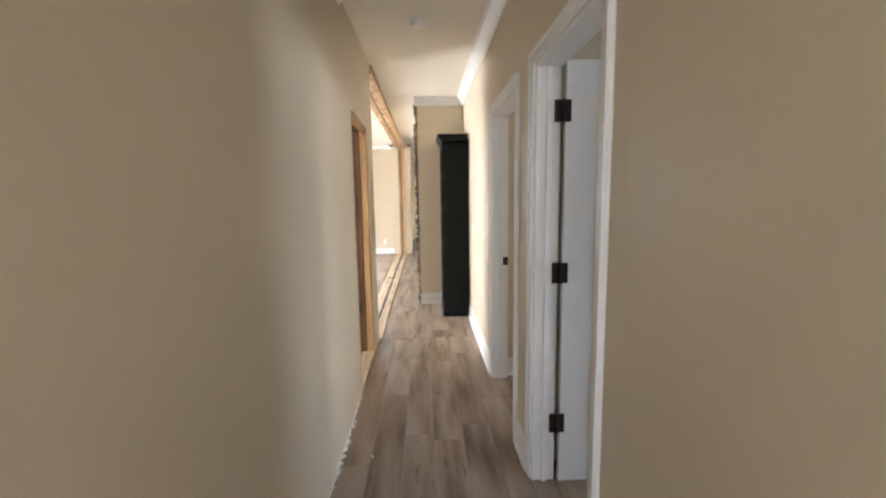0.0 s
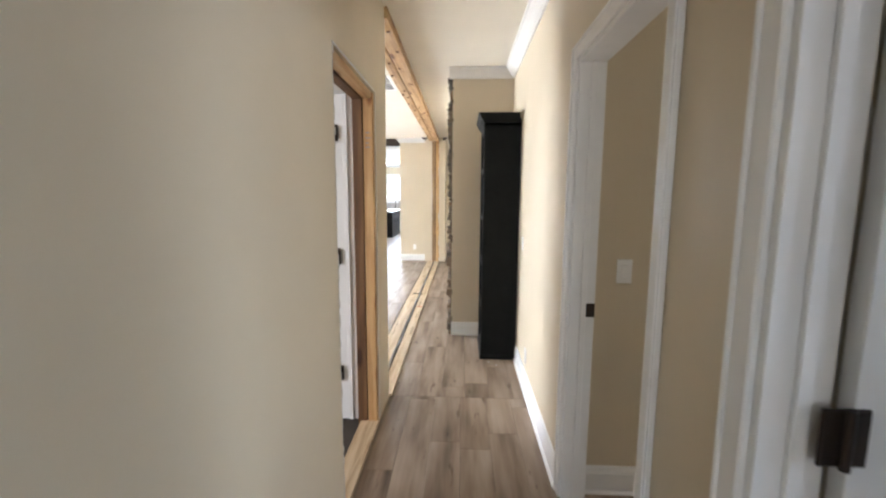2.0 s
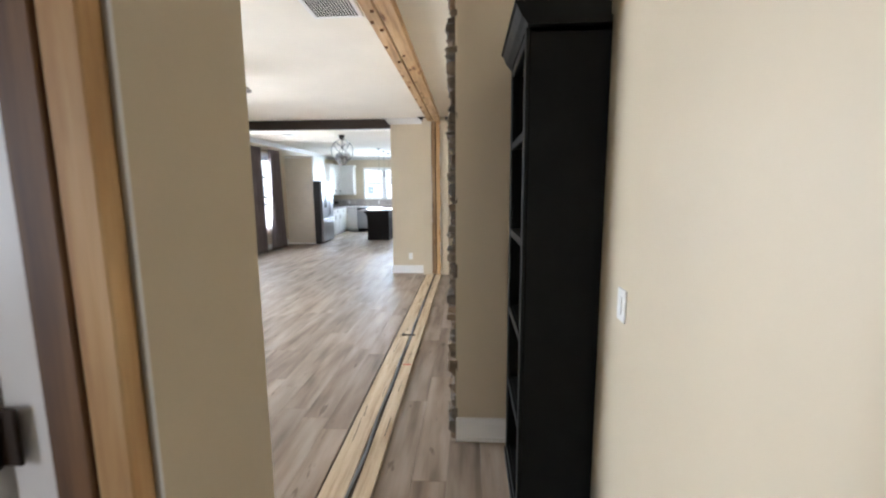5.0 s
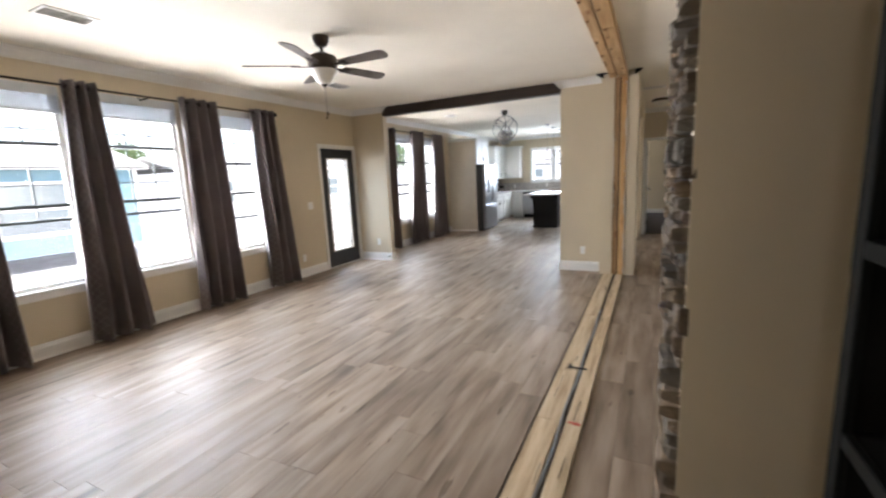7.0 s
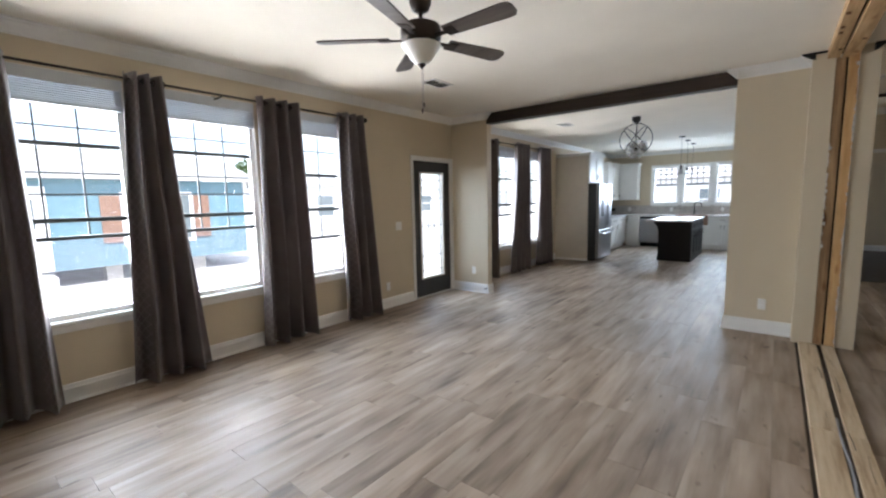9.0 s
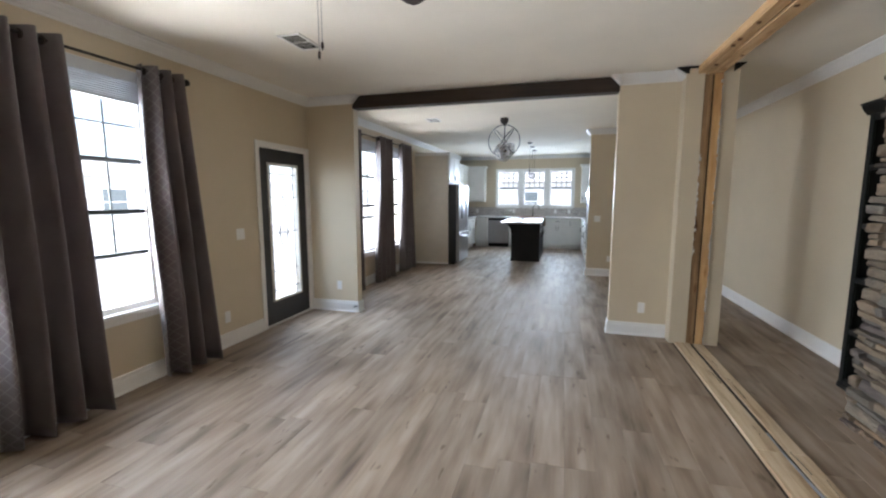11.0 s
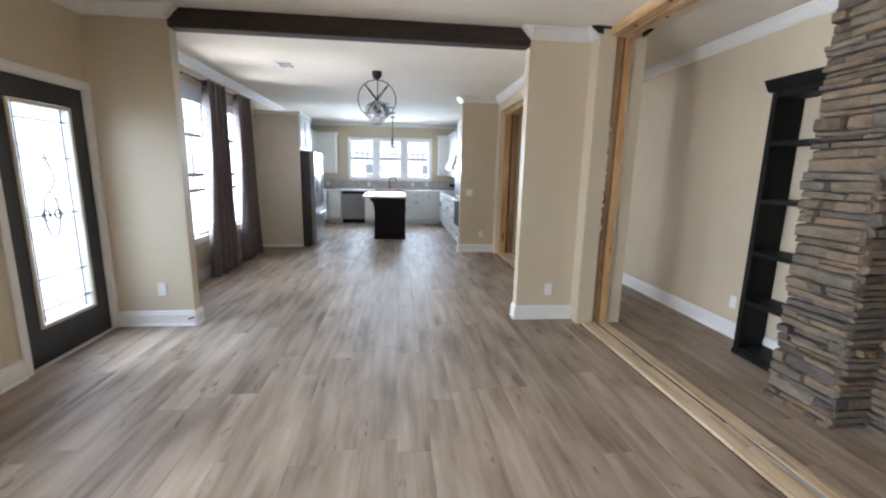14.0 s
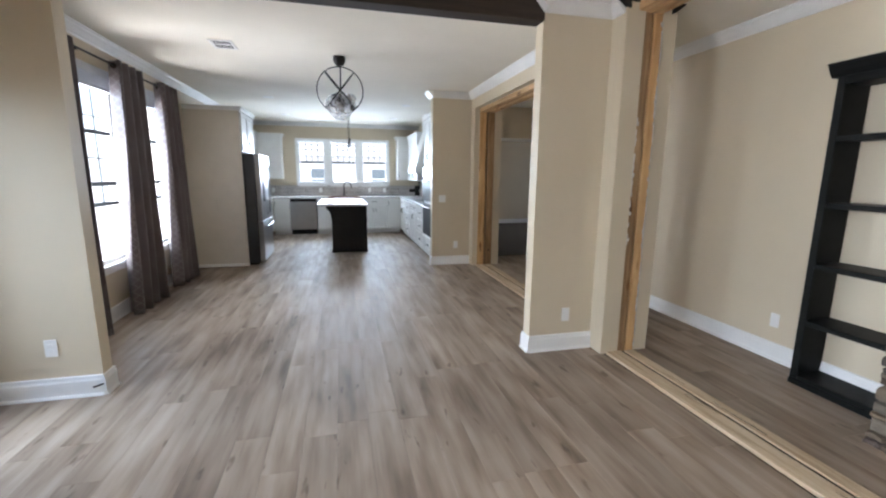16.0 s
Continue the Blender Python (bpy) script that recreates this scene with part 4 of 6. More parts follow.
# ---- outside ----
fixed("ground", box(-150, 150, -150, 150, -0.95, -0.75), GROUND, "pale sunlit gravel lot")


def lot_home(name, label, x0, x1, y0, y1, zb, zt, siding, face, wins):
    """A manufactured home on piers, its seen side towards face ('E' or 'S'), windows (start, end, z0, z1, shutters)."""
    h = thing(name, ((x0 + x1) / 2, (y0 + y1) / 2, -0.75), label, "house")
    w = part("wall", box(x0, x1, y0, y1, zb, zt), siding, h)
    n = int((zt - zb) / 0.16)
    for k in range(n):
        z = zb + k * 0.16
        if face == "E":
            bm = run([(0, z), (0.022, z), (0.004, z + 0.158), (0, z + 0.158)], (x1, y0), (x1, y1), (1, 0))
        else:
            bm = run([(0, z), (0.022, z), (0.004, z + 0.158), (0, z + 0.158)], (x0, y0), (x1, y0), (0, -1))
        part("siding_board", bm, siding, w)
    xm, ov = (x0 + x1) / 2, 0.3
    ym = (y0 + y1) / 2
    bm = bmesh.new()
    if face == "E":
        rows = [((x0 - ov, y), (xm, y), (x1 + ov, y)) for y in (y0 - ov, y1 + ov)]
    else:
        rows = [((x, y0 - ov), (x, ym), (x, y1 + ov)) for x in (x0 - ov, x1 + ov)]
    vs = [[bm.verts.new((*p, zt + (0.9 if k == 1 else 0.0) + dz)) for k, p in enumerate(r) for dz in (0.0, 0.12)] for r in rows]
    a, b = vs
    for q in ((0, 2, 3, 1), (2, 4, 5, 3)):
        bm.faces.new([a[i] for i in q])
        bm.faces.new([b[i] for i in q])
    for i, j in ((0, 2), (2, 4), (4, 5), (5, 3), (3, 1), (1, 0)):
        bm.faces.new((a[i], a[j], b[j], b[i]))
    part("roof", bm, SHINGLE, h)
    for u0, u1, z0, z1, sh in wins:
        if face == "E":
            f = lambda p, q, r, s, d0, d1: box(x1 + d0, x1 + d1, p, q, r, s)
        else:
            f = lambda p, q, r, s, d0, d1: box(p, q, y0 - d1, y0 - d0, r, s)
        win = part("window", f(u0 - 0.12, u1 + 0.12, z0 - 0.12, z1 + 0.12, 0.0, 0.05), TRIM, h, "white trimmed window")
        part("pane", f(u0, u1, z0, (z0 + z1) / 2 - 0.03, 0.03, 0.055), PANE2, win)
        part("pane", f(u0, u1, (z0 + z1) / 2 + 0.03, z1, 0.03, 0.055), PANE2, win)
        if sh:
            part("shutter", f(u0 - 0.62, u0 - 0.14, z0, z1, 0.0, 0.06), SHUTTER, h, "brown shutter")
            part("shutter", f(u1 + 0.14, u1 + 0.62, z0, z1, 0.0, 0.06), SHUTTER, h, "brown shutter")
    if siding is SIDING2:
        part("skirting", box(x0 + 0.05, x1 - 0.05, y0 + 0.05, y1 - 0.05, -0.76, zb), siding, h, "pale skirting panel")
        return h
    span = (y0, y1) if face == "E" else (x0, x1)
    k = span[0] + 0.6
    while k < span[1]:
        if face == "E":
            part("pier", box(x1 - 0.6, x1 - 0.2, k, k + 0.4, -0.76, zb), PIER, h)
        else:
            part("pier", box(k, k + 0.4, y0 + 0.2, y0 + 0.6, -0.76, zb), PIER, h)
        k += 2.4
    return h


blue_home = lot_home("manufactured_home", "blue sided manufactured home on piers with brown shutters", -21.5, -16.5, -9.0, 12.7, -0.28, 2.27, SIDING, "E",
         [(8.98, 10.74, 0.40, 1.80, True), (0.5, 1.6, 0.55, 1.80, True)])
entry = part("door", box(-16.50, -16.43, 6.18, 7.22, -0.26, 2.05), TRIM, blue_home, "white entry door with a wide surround")
part("pane", box(-16.44, -16.425, 6.45, 6.95, 0.90, 1.72), PANE2, entry)
part("step", boxes((-16.5, -15.6, 6.25, 7.15, -0.76, -0.34), (-15.6, -15.2, 6.25, 7.15, -0.76, -0.55)), TRIM, blue_home, "white entry steps")
part("corner_trim", box(-16.52, -16.44, 12.60, 12.72, -0.28, 2.27), TRIM, blue_home)
lot_home("manufactured_home", "pale grey manufactured home across the lot", -30.0, -24.0, 19.0, 40.0, -0.28, 2.5, SIDING2, "E",
         [(21.0, 22.2, 0.6, 1.9, False), (26.0, 27.2, 0.6, 1.9, False), (31.0, 32.2, 0.6, 1.9, False)])
lot_home("manufactured_home", "pale grey manufactured home behind the kitchen", -12.0, 8.0, 34.0, 39.0, -0.28, 2.4, SIDING2, "S",
         [(-8.0, -7.0, 0.6, 1.8, False), (-4.6, -3.6, 0.6, 1.8, False), (-1.0, 0.0, 0.6, 1.8, False), (3.0, 4.0, 0.6, 1.8, False)])


def tree(x, y, h, seed):
    rr = random.Random(seed)
    t = thing("tree", (x, y, -0.76), "leafy green tree at the edge of the lot", "tree", "trees behind the lot")
    trunk = tube([(x, y, -0.76), (x + 0.1, y, h * 0.25), (x - 0.1, y + 0.15, h * 0.55)], 0.22, 8)
    for k in range(6):
        a = rr.uniform(0, 6.28)
        z = h * rr.uniform(0.25, 0.5)
        join(trunk, tube([(x, y, z), (x + 0.9 * math.cos(a), y + 0.9 * math.sin(a), z + 0.9), (x + 1.7 * math.cos(a), y + 1.7 * math.sin(a), z + 2.0)], 0.07, 6))
    part("trunk", trunk, BARK, t)
    verts, faces = [], []
    for k in range(1500):
        a, b, r = rr.uniform(0, 6.28), rr.uniform(-0.6, 1), rr.random() ** 0.4
        cx = x + (2.4 + 0.5 * math.sin(3 * a + seed)) * r * math.cos(a) * math.sqrt(1 - min(b * b, 0.9))
        cy = y + (2.4 + 0.5 * math.cos(2 * a + seed)) * r * math.sin(a) * math.sqrt(1 - min(b * b, 0.9))
        cz = h * 0.62 + h * 0.34 * b * r
        d = Vector((rr.uniform(-1, 1), rr.uniform(-1, 1), rr.uniform(-1, 1))).normalized() * rr.uniform(0.15, 0.3)
        e = d.orthogonal().normalized() * 0.13
        i = len(verts)
        for p in (-d, e, d, -e):
            verts.append((cx + p.x - x, cy + p.y - y, cz + p.z + 0.76))
        faces.append((i, i + 1, i + 2, i + 3))
    me = bpy.data.meshes.new("crown")
    me.from_pydata(verts, [], faces)
    me.materials.append(LEAF)
    c = tagged(new("crown", me), kind="stuff")
    c.parent = t


for i, (x, y, h) in enumerate(((-66, 4, 7), (-60, 22, 7), (-58, 34, 8), (-52, 50, 8), (-40, 66, 9))):
    tree(x, y, h, i)


# ---- curtains ----
def curtain(t0, t1, b0, b1, zt, x, flip, label, bot=0.03):
    """A grommet curtain panel from (t0, t1) at the top to (b0, b1) near the floor; flip: which edge carries the lattice band."""
    c = thing("curtain", (x, (t0 + t1) / 2, zt), label, "curtain", "grey grommet curtains")
    nu, nz = 72, 26
    verts, faces, uvs = [], [], []
    folds = 3.4
    rr = random.Random(int(t0 * 77))
    ph = rr.uniform(0, 0.5)
    for j in range(nz + 1):
        f = j / nz
        z = zt - (zt - bot) * f
        ease = f ** 1.15
        l, r = t0 + (b0 - t0) * ease, t1 + (b1 - t1) * ease
        amp = 0.072 + 0.014 * f
        for i in range(nu + 1):
            u = i / nu
            w = 2 * math.pi * (folds * u + ph + 0.06 * math.sin(5 * f + 3 * u))
            px = x + amp * math.sin(w) + 0.012 * math.sin(2.3 * w + 4 * f) * f
            py = l + (r - l) * u + 0.012 * math.cos(w) * f
            verts.append((px - x, py - (t0 + t1) / 2, z - zt + (0.012 * math.sin(w * 0.5) * f if j == nz else 0)))
            uvs.append((1 - u if flip else u, f))
    for j in range(nz):
        for i in range(nu):
            a = j * (nu + 1) + i
            faces.append((a, a + 1, a + nu + 2, a + nu + 1))
    me = bpy.data.meshes.new("panel")
    me.from_pydata(verts, [], faces)
    lay = me.uv_layers.new(name="UVMap")
    for lp in me.loops:
        lay.data[lp.index].uv = uvs[lp.vertex_index]
    me.materials.append(CLOTH)
    me.materials.append(LATTICE)
    for k, poly in enumerate(me.polygons):
        i = k % nu
        poly.material_index = 1 if (nu - 1 - i if flip else i) < 15 else 0
    me.shade_smooth()
    p = new("panel", me)
    p.parent = c
    s = p.modifiers.new("thickness", "SOLIDIFY")
    s.thickness = 0.004
    for k in range(8):
        u = (k + 0.5) / 8
        part("grommet", turned([(0.021, -0.004), (0.028, -0.004), (0.028, 0.004), (0.021, 0.004)], 12, (x, t0 + (t1 - t0) * u, zt - 0.05), "y"), BRONZE, c)
    return c


def rod(y0, y1, x, z, ends, label):
    r = thing("curtain_rod", (x, (y0 + y1) / 2, z), label, "curtain rod")
    part("bar", tube([(x, y0, z), (x, (y0 + y1) / 2, z), (x, y1, z)], 0.010, 10), BLACKM, r)
    for y, sgn in ends:
        part("finial", turned([(0.010, 0), (0.024, 0.012), (0.030, 0.032), (0.022, 0.052), (0.005, 0.06)] if sgn > 0 else [(0.005, -0.06), (0.022, -0.052), (0.030, -0.032), (0.024, -0.012), (0.010, 0)], 14, (x, y, z), "y"), BLACKM, r, "round dark finial")
    for y in (y0 + 0.06, (y0 + y1) / 2, y1 - 0.06):
        part("bracket", boxes((XW, x + 0.012, y - 0.008, y + 0.008, z - 0.025, z - 0.010), (XW, XW + 0.008, y - 0.015, y + 0.015, z - 0.06, z + 0.01), bevel=0.002), BLACKM, r)


XC = -4.985
rod(5.19, 8.515, XC, 2.45, ((8.515, 1), (5.19, -1)), "thin black curtain rod over the living room windows")
rod(11.66, 13.80, XC, 2.485, ((13.80, 1),), "thin black curtain rod over the dining room windows")
CL = "grey grommet curtain panel with a lattice band, drawn aside"
curtain(5.22, 5.50, 5.05, 5.58, 2.495, XC, True, CL)
curtain(6.13, 6.42, 5.99, 6.60, 2.50, XC, False, CL)
curtain(7.18, 7.62, 7.10, 7.71, 2.495, XC, False, CL)
curtain(8.15, 8.53, 8.17, 8.75, 2.49, XC, False, CL)
curtain(11.56, 11.62, 11.54, 11.61, 2.53, XC - 0.03, True, CL)
curtain(12.30, 12.81, 12.10, 12.86, 2.53, XC, False, CL)
curtain(13.33, 13.77, 13.24, 13.93, 2.53, XC, False, CL)

# ---- ceiling fan ----
FX, FY = -2.842, 7.16
fan = thing("ceiling_fan", (FX, FY, ZC), "dark bronze five-blade ceiling fan with a frosted bowl light", "ceiling fan")
part("canopy", turned([(0.03, 2.65), (0.055, 2.665), (0.07, 2.705), (0.072, ZC - 0.001)], 24, (FX, FY, 0)), BRONZE, fan, "", 40)
part("downrod", turned([(0.013, 2.587), (0.013, 2.707)], 12, (FX, FY, 0)), BRONZE, fan)
part("motor_housing", turned([(0.06, 2.452), (0.105, 2.462), (0.128, 2.487), (0.132, 2.537), (0.122, 2.567), (0.07, 2.592), (0.03, 2.607)], 32, (FX, FY, 0)), BRONZE, fan, "dark bronze motor housing", 40)
bowl = part("shade", turned([(0.022, 2.339), (0.05, 2.347), (0.075, 2.372), (0.095, 2.407), (0.12, 2.437), (0.128, 2.452), (0.122, 2.455), (0.05, 2.455)], 32, (FX, FY, 0)), FROST, fan, "frosted glass bowl shade", 50)
part("finial", turned([(0.004, 2.309), (0.010, 2.317), (0.026, 2.333), (0.024, 2.341)], 16, (FX, FY, 0)), BRONZE, bowl)
for dx, dy, zb in ((0.01, 0.0, 2.097), (-0.012, 0.012, 2.067)):
    ch = part("pull_chain", tube([(FX + dx, FY + dy, 2.337), (FX + dx, FY + dy, zb)], 0.0016, 5), BRASS, fan)
    part("fob", turned([(0.002, zb - 0.03), (0.006, zb - 0.02), (0.005, zb)], 8, (FX + dx, FY + dy, 0)), BRONZE, ch)
for k in range(5):
    a = radians(0 + 72 * k)
    m = Matrix.Translation((FX, FY, 2.492)) @ Matrix.Rotation(a, 4, "Z")
    bm = bmesh.new()
    outline = [(0.20, -0.05), (0.62, -0.066), (0.655, -0.055), (0.67, -0.03), (0.67, 0.03), (0.655, 0.055), (0.62, 0.066), (0.20, 0.05)]
    top = [bm.verts.new((u, v, 0.004)) for u, v in outline]
    low = [bm.verts.new((u, v, -0.004)) for u, v in outline]
    bm.faces.new(top)
    bm.faces.new(list(reversed(low)))
    for i in range(len(outline)):
        j = (i + 1) % len(outline)
        bm.faces.new((top[i], low[i], low[j], top[j]))
    bm.transform(m @ Matrix.Rotation(radians(-12), 4, "X"))
    b = part("blade", bm, BLADE, fan, "dark wood fan blade")
    br = box(0.10, 0.24, -0.018, 0.018, -0.012, -0.003, 0.003)
    join(br, box(0.20, 0.27, -0.04, 0.04, -0.011, -0.004, 0.003))
    br.transform(m @ Matrix.Rotation(radians(-12), 4, "X"))
    part("blade_bracket", br, BRONZE, b)


# ---- grilles, lamps, switches ----
def vent(cx, cy, lx, ly, label, dark=False):
    v = thing("ceiling_vent", (cx, cy, ZC), label, "vent", "ceiling vents")
    # black sheet behind the slats in place of the duct's shade
    part("duct_shade", box(cx - lx / 2 + 0.02, cx + lx / 2 - 0.02, cy - ly / 2 + 0.02, cy + ly / 2 - 0.02, ZC - 0.004, ZC - 0.0005), DARK, v)
    part("frame", boxes((cx - lx / 2, cx + lx / 2, cy - ly / 2, cy - ly / 2 + 0.024, ZC - 0.009, ZC), (cx - lx / 2, cx + lx / 2, cy + ly / 2 - 0.024, cy + ly / 2, ZC - 0.009, ZC),
                        (cx - lx / 2, cx - lx / 2 + 0.024, cy - ly / 2 + 0.024, cy + ly / 2 - 0.024, ZC - 0.009, ZC), (cx + lx / 2 - 0.024, cx + lx / 2, cy - ly / 2 + 0.024, cy + ly / 2 - 0.024, ZC - 0.009, ZC),
                        (cx - lx / 2, cx + lx / 2, cy - 0.008, cy + 0.008, ZC - 0.008, ZC), bevel=0.002), PLAST, v)
    n = max(6, int(lx / 0.022))
    for k in range(n):
        x = cx - lx / 2 + 0.028 + (lx - 0.056) * k / (n - 1)
        s = box(-0.006, 0.006, cy - ly / 2 + 0.024, cy + ly / 2 - 0.024, -0.0012, 0.0012)
        s.transform(Matrix.Translation((x, 0, ZC - 0.006)) @ Matrix.Rotation(radians(35), 4, "Y"))
        part("slat", s, PLAST, v)


vent(-3.99, 8.73, 0.20, 0.34, "white slotted ceiling vent")
vent(-4.0, 5.82, 0.20, 0.34, "white slotted ceiling vent")
vent(-3.99, 12.30, 0.22, 0.30, "white slotted ceiling vent")
vent(-0.96, 5.85, 0.36, 0.62, "large grey return air grille in the ceiling")
vent(-0.20, 11.9, 0.34, 0.18, "white slotted ceiling vent")


def plate(name, label, cat, origin, n, kind):
    """A white wall plate at origin facing n ('+x', '-x' or '-y')."""
    p = thing(name, origin, label, cat)
    x, y, z = origin
    w = 0.057 if kind == "double" else 0.036

    def slab(u, h0, h1, d0, d1, bev):
        if n == "-y":
            return box(x - u, x + u, y - d1, y - d0, z + h0, z + h1, bev)
        s = 1 if n == "+x" else -1
        return box(x + s * d0, x + s * d1, y - u, y + u, z + h0, z + h1, bev)

    part("cover_plate", slab(w, -0.058, 0.058, 0, 0.006, 0.002), PLAST, p)
    if kind == "outlet":
        for dz in (-0.026, 0.010):
            part("socket", slab(0.016, dz, dz + 0.022, 0.005, 0.009, 0.002), PLAST, p)
    else:
        part("rocker", slab(0.016, -0.032, 0.032, 0.005, 0.011, 0.003), PLAST, p)


plate("light_switch", "white rocker light switch on tan wall", "light switch", (0.775, 2.995, 1.14), "-y", "single")
plate("light_switch", "white double light switch beside the garden door", "light switch", (XW, 9.22, 1.12), "+x", "double")
plate("light_switch", "white double light switch on the kitchen wall end", "light switch", (-1.295, YK, 1.09), "-y", "double")
plate("light_switch", "small white light switch on the hall wall", "light switch", (XE, 4.46, 1.1), "-x", "single")
for o, n in (((-1.07, YP, 0.31), "-y"), ((-4.73, YP, 0.345), "-y"), ((XW, 5.08, 0.30), "+x"), ((XW, 8.98, 0.30), "+x"), ((XE, 9.94, 0.325), "-x"), ((-1.06, YK, 0.33), "-y"), ((XE, 4.14, 0.26), "-x")):
    plate("wall_outlet", "white duplex wall outlet above the baseboard", "outlet", o, n, "outlet")
sd = thing("smoke_detector", (-0.04, 2.92, ZC), "round white smoke detector on the hall ceiling", "smoke detector")
part("base_ring", turned([(0.066, ZC - 0.014), (0.07, ZC - 0.008), (0.07, ZC)], 28, (-0.04, 2.92, 0)), PLAST, sd)
part("cover", turned([(0.03, ZC - 0.042), (0.052, ZC - 0.038), (0.06, ZC - 0.014)], 28, (-0.04, 2.92, 0)), PLAST, sd, "", 40)
pl = thing("flush_ceiling_lamp", (-0.05, 13.25, ZC), "dark rimmed flush ceiling lamp in the passage", "ceiling lamp")
part("pan", turned([(0.17, ZC - 0.05), (0.185, ZC - 0.03), (0.16, ZC)], 28, (-0.05, 13.25, 0)), BRONZE, pl, "", 40)
part("shade", turned([(0.015, ZC - 0.125), (0.08, ZC - 0.11), (0.14, ZC - 0.075), (0.165, ZC - 0.045)], 28, (-0.05, 13.25, 0)), FROST, pl, "frosted glass bowl", 40)
for x, y in ((-4.03, 15.27), (-1.65, 15.5), (-4.02, 17.4), (-1.65, 17.4)):
    rl = thing("recessed_light", (x, y, ZC), "white recessed ceiling downlight, unlit", "downlight", "kitchen downlights")
    part("trim_ring", turned([(0.06, ZC - 0.006), (0.085, ZC - 0.005), (0.088, ZC)], 24, (x, y, 0)), PLAST, rl)
    part("lens", turned([(0.058, ZC - 0.004), (0.059, ZC - 0.001)], 24, (x, y, 0)), FROST, rl)

# orb chandelier in the dining room
CX, CY, CZ, CR = -2.86, 12.45, 2.385, 0.25
ch = thing("orb_chandelier", (CX, CY, ZC), "black metal orb chandelier with wrapped smoky crystal", "chandelier")
part("canopy", turned([(0.012, 2.640), (0.038, 2.648), (0.058, 2.672), (0.066, 2.70), (0.066, ZC - 0.001)], 24, (CX, CY, 0)), BLACKM, ch, "", 40)
part("stem", tube([(CX, CY, 2.68), (CX + 0.01, CY, 2.62), (CX, CY, 2.25)], 0.008, 8), BLACKM, ch)
for axis, ang in (((1, 0, 0), 90), ((0.12, 1, 0.0), 50), ((-0.12, 1, 0.0), -52)):
    m = Matrix.Rotation(radians(ang), 4, Vector(axis).normalized())
    part("ring", tube([Vector((CX, CY, CZ)) + (m @ Vector((CR * math.cos(a), CR * math.sin(a), 0))) for a in np.linspace(0, 2 * math.pi, 40, endpoint=False)], 0.0065, 8, True), BLACKM, ch, "thin black metal ring")
rr = random.Random(3)
for k in range(18):
    a, r, z = rr.uniform(0, 6.28), rr.uniform(0.03, 0.13), rr.uniform(2.17, 2.33)
    c = bmesh.new()
    bmesh.ops.create_icosphere(c, subdivisions=2, radius=rr.uniform(0.03, 0.05))
    for v in c.verts:
        v.co *= rr.uniform(0.8, 1.2)
    c.transform(Matrix.Translation((CX + r * math.cos(a), CY + r * math.sin(a), z)))
    part("crystal", c, SMOKEG, ch)
wrap = bmesh.new()
bmesh.ops.create_icosphere(wrap, subdivisions=3, radius=0.17)
for v in wrap.verts:
    v.co.z *= 0.75
    v.co *= 1 + 0.10 * noise.noise(v.co * 14) + 0.05 * noise.noise(v.co * 40)
    if v.co.z < -0.05:
        v.co.x *= 0.75
        v.co.y *= 0.75
        v.co.z -= 0.05
wrap.transform(Matrix.Translation((CX, CY, 2.24)))
part("plastic_wrap", wrap, CLEARG, ch, "crumpled clear packing film")

# pendants over the island
for y in (15.6, 16.4, 17.2):
    x = -2.70
    p = thing("pendant_lamp", (x, y, ZC), "slim black pendant lamp with a clear glass cone", "pendant lamp", "pendants over the island")
    part("canopy", turned([(0.058, ZC - 0.022), (0.06, ZC - 0.001)], 20, (x, y, 0)), BLACKM, p)
    part("cord", tube([(x, y, ZC - 0.02), (x, y, 2.12)], 0.003, 6), BLACKM, p)
    part("socket", turned([(0.012, 2.04), (0.02, 2.06), (0.02, 2.11), (0.008, 2.13)], 14, (x, y, 0)), BLACKM, p)
    part("shade", turned([(0.055, 1.93), (0.045, 1.98), (0.022, 2.05), (0.018, 2.06)], 20, (x, y, 0)), SMOKEG, p, "clear glass cone shade", 40)


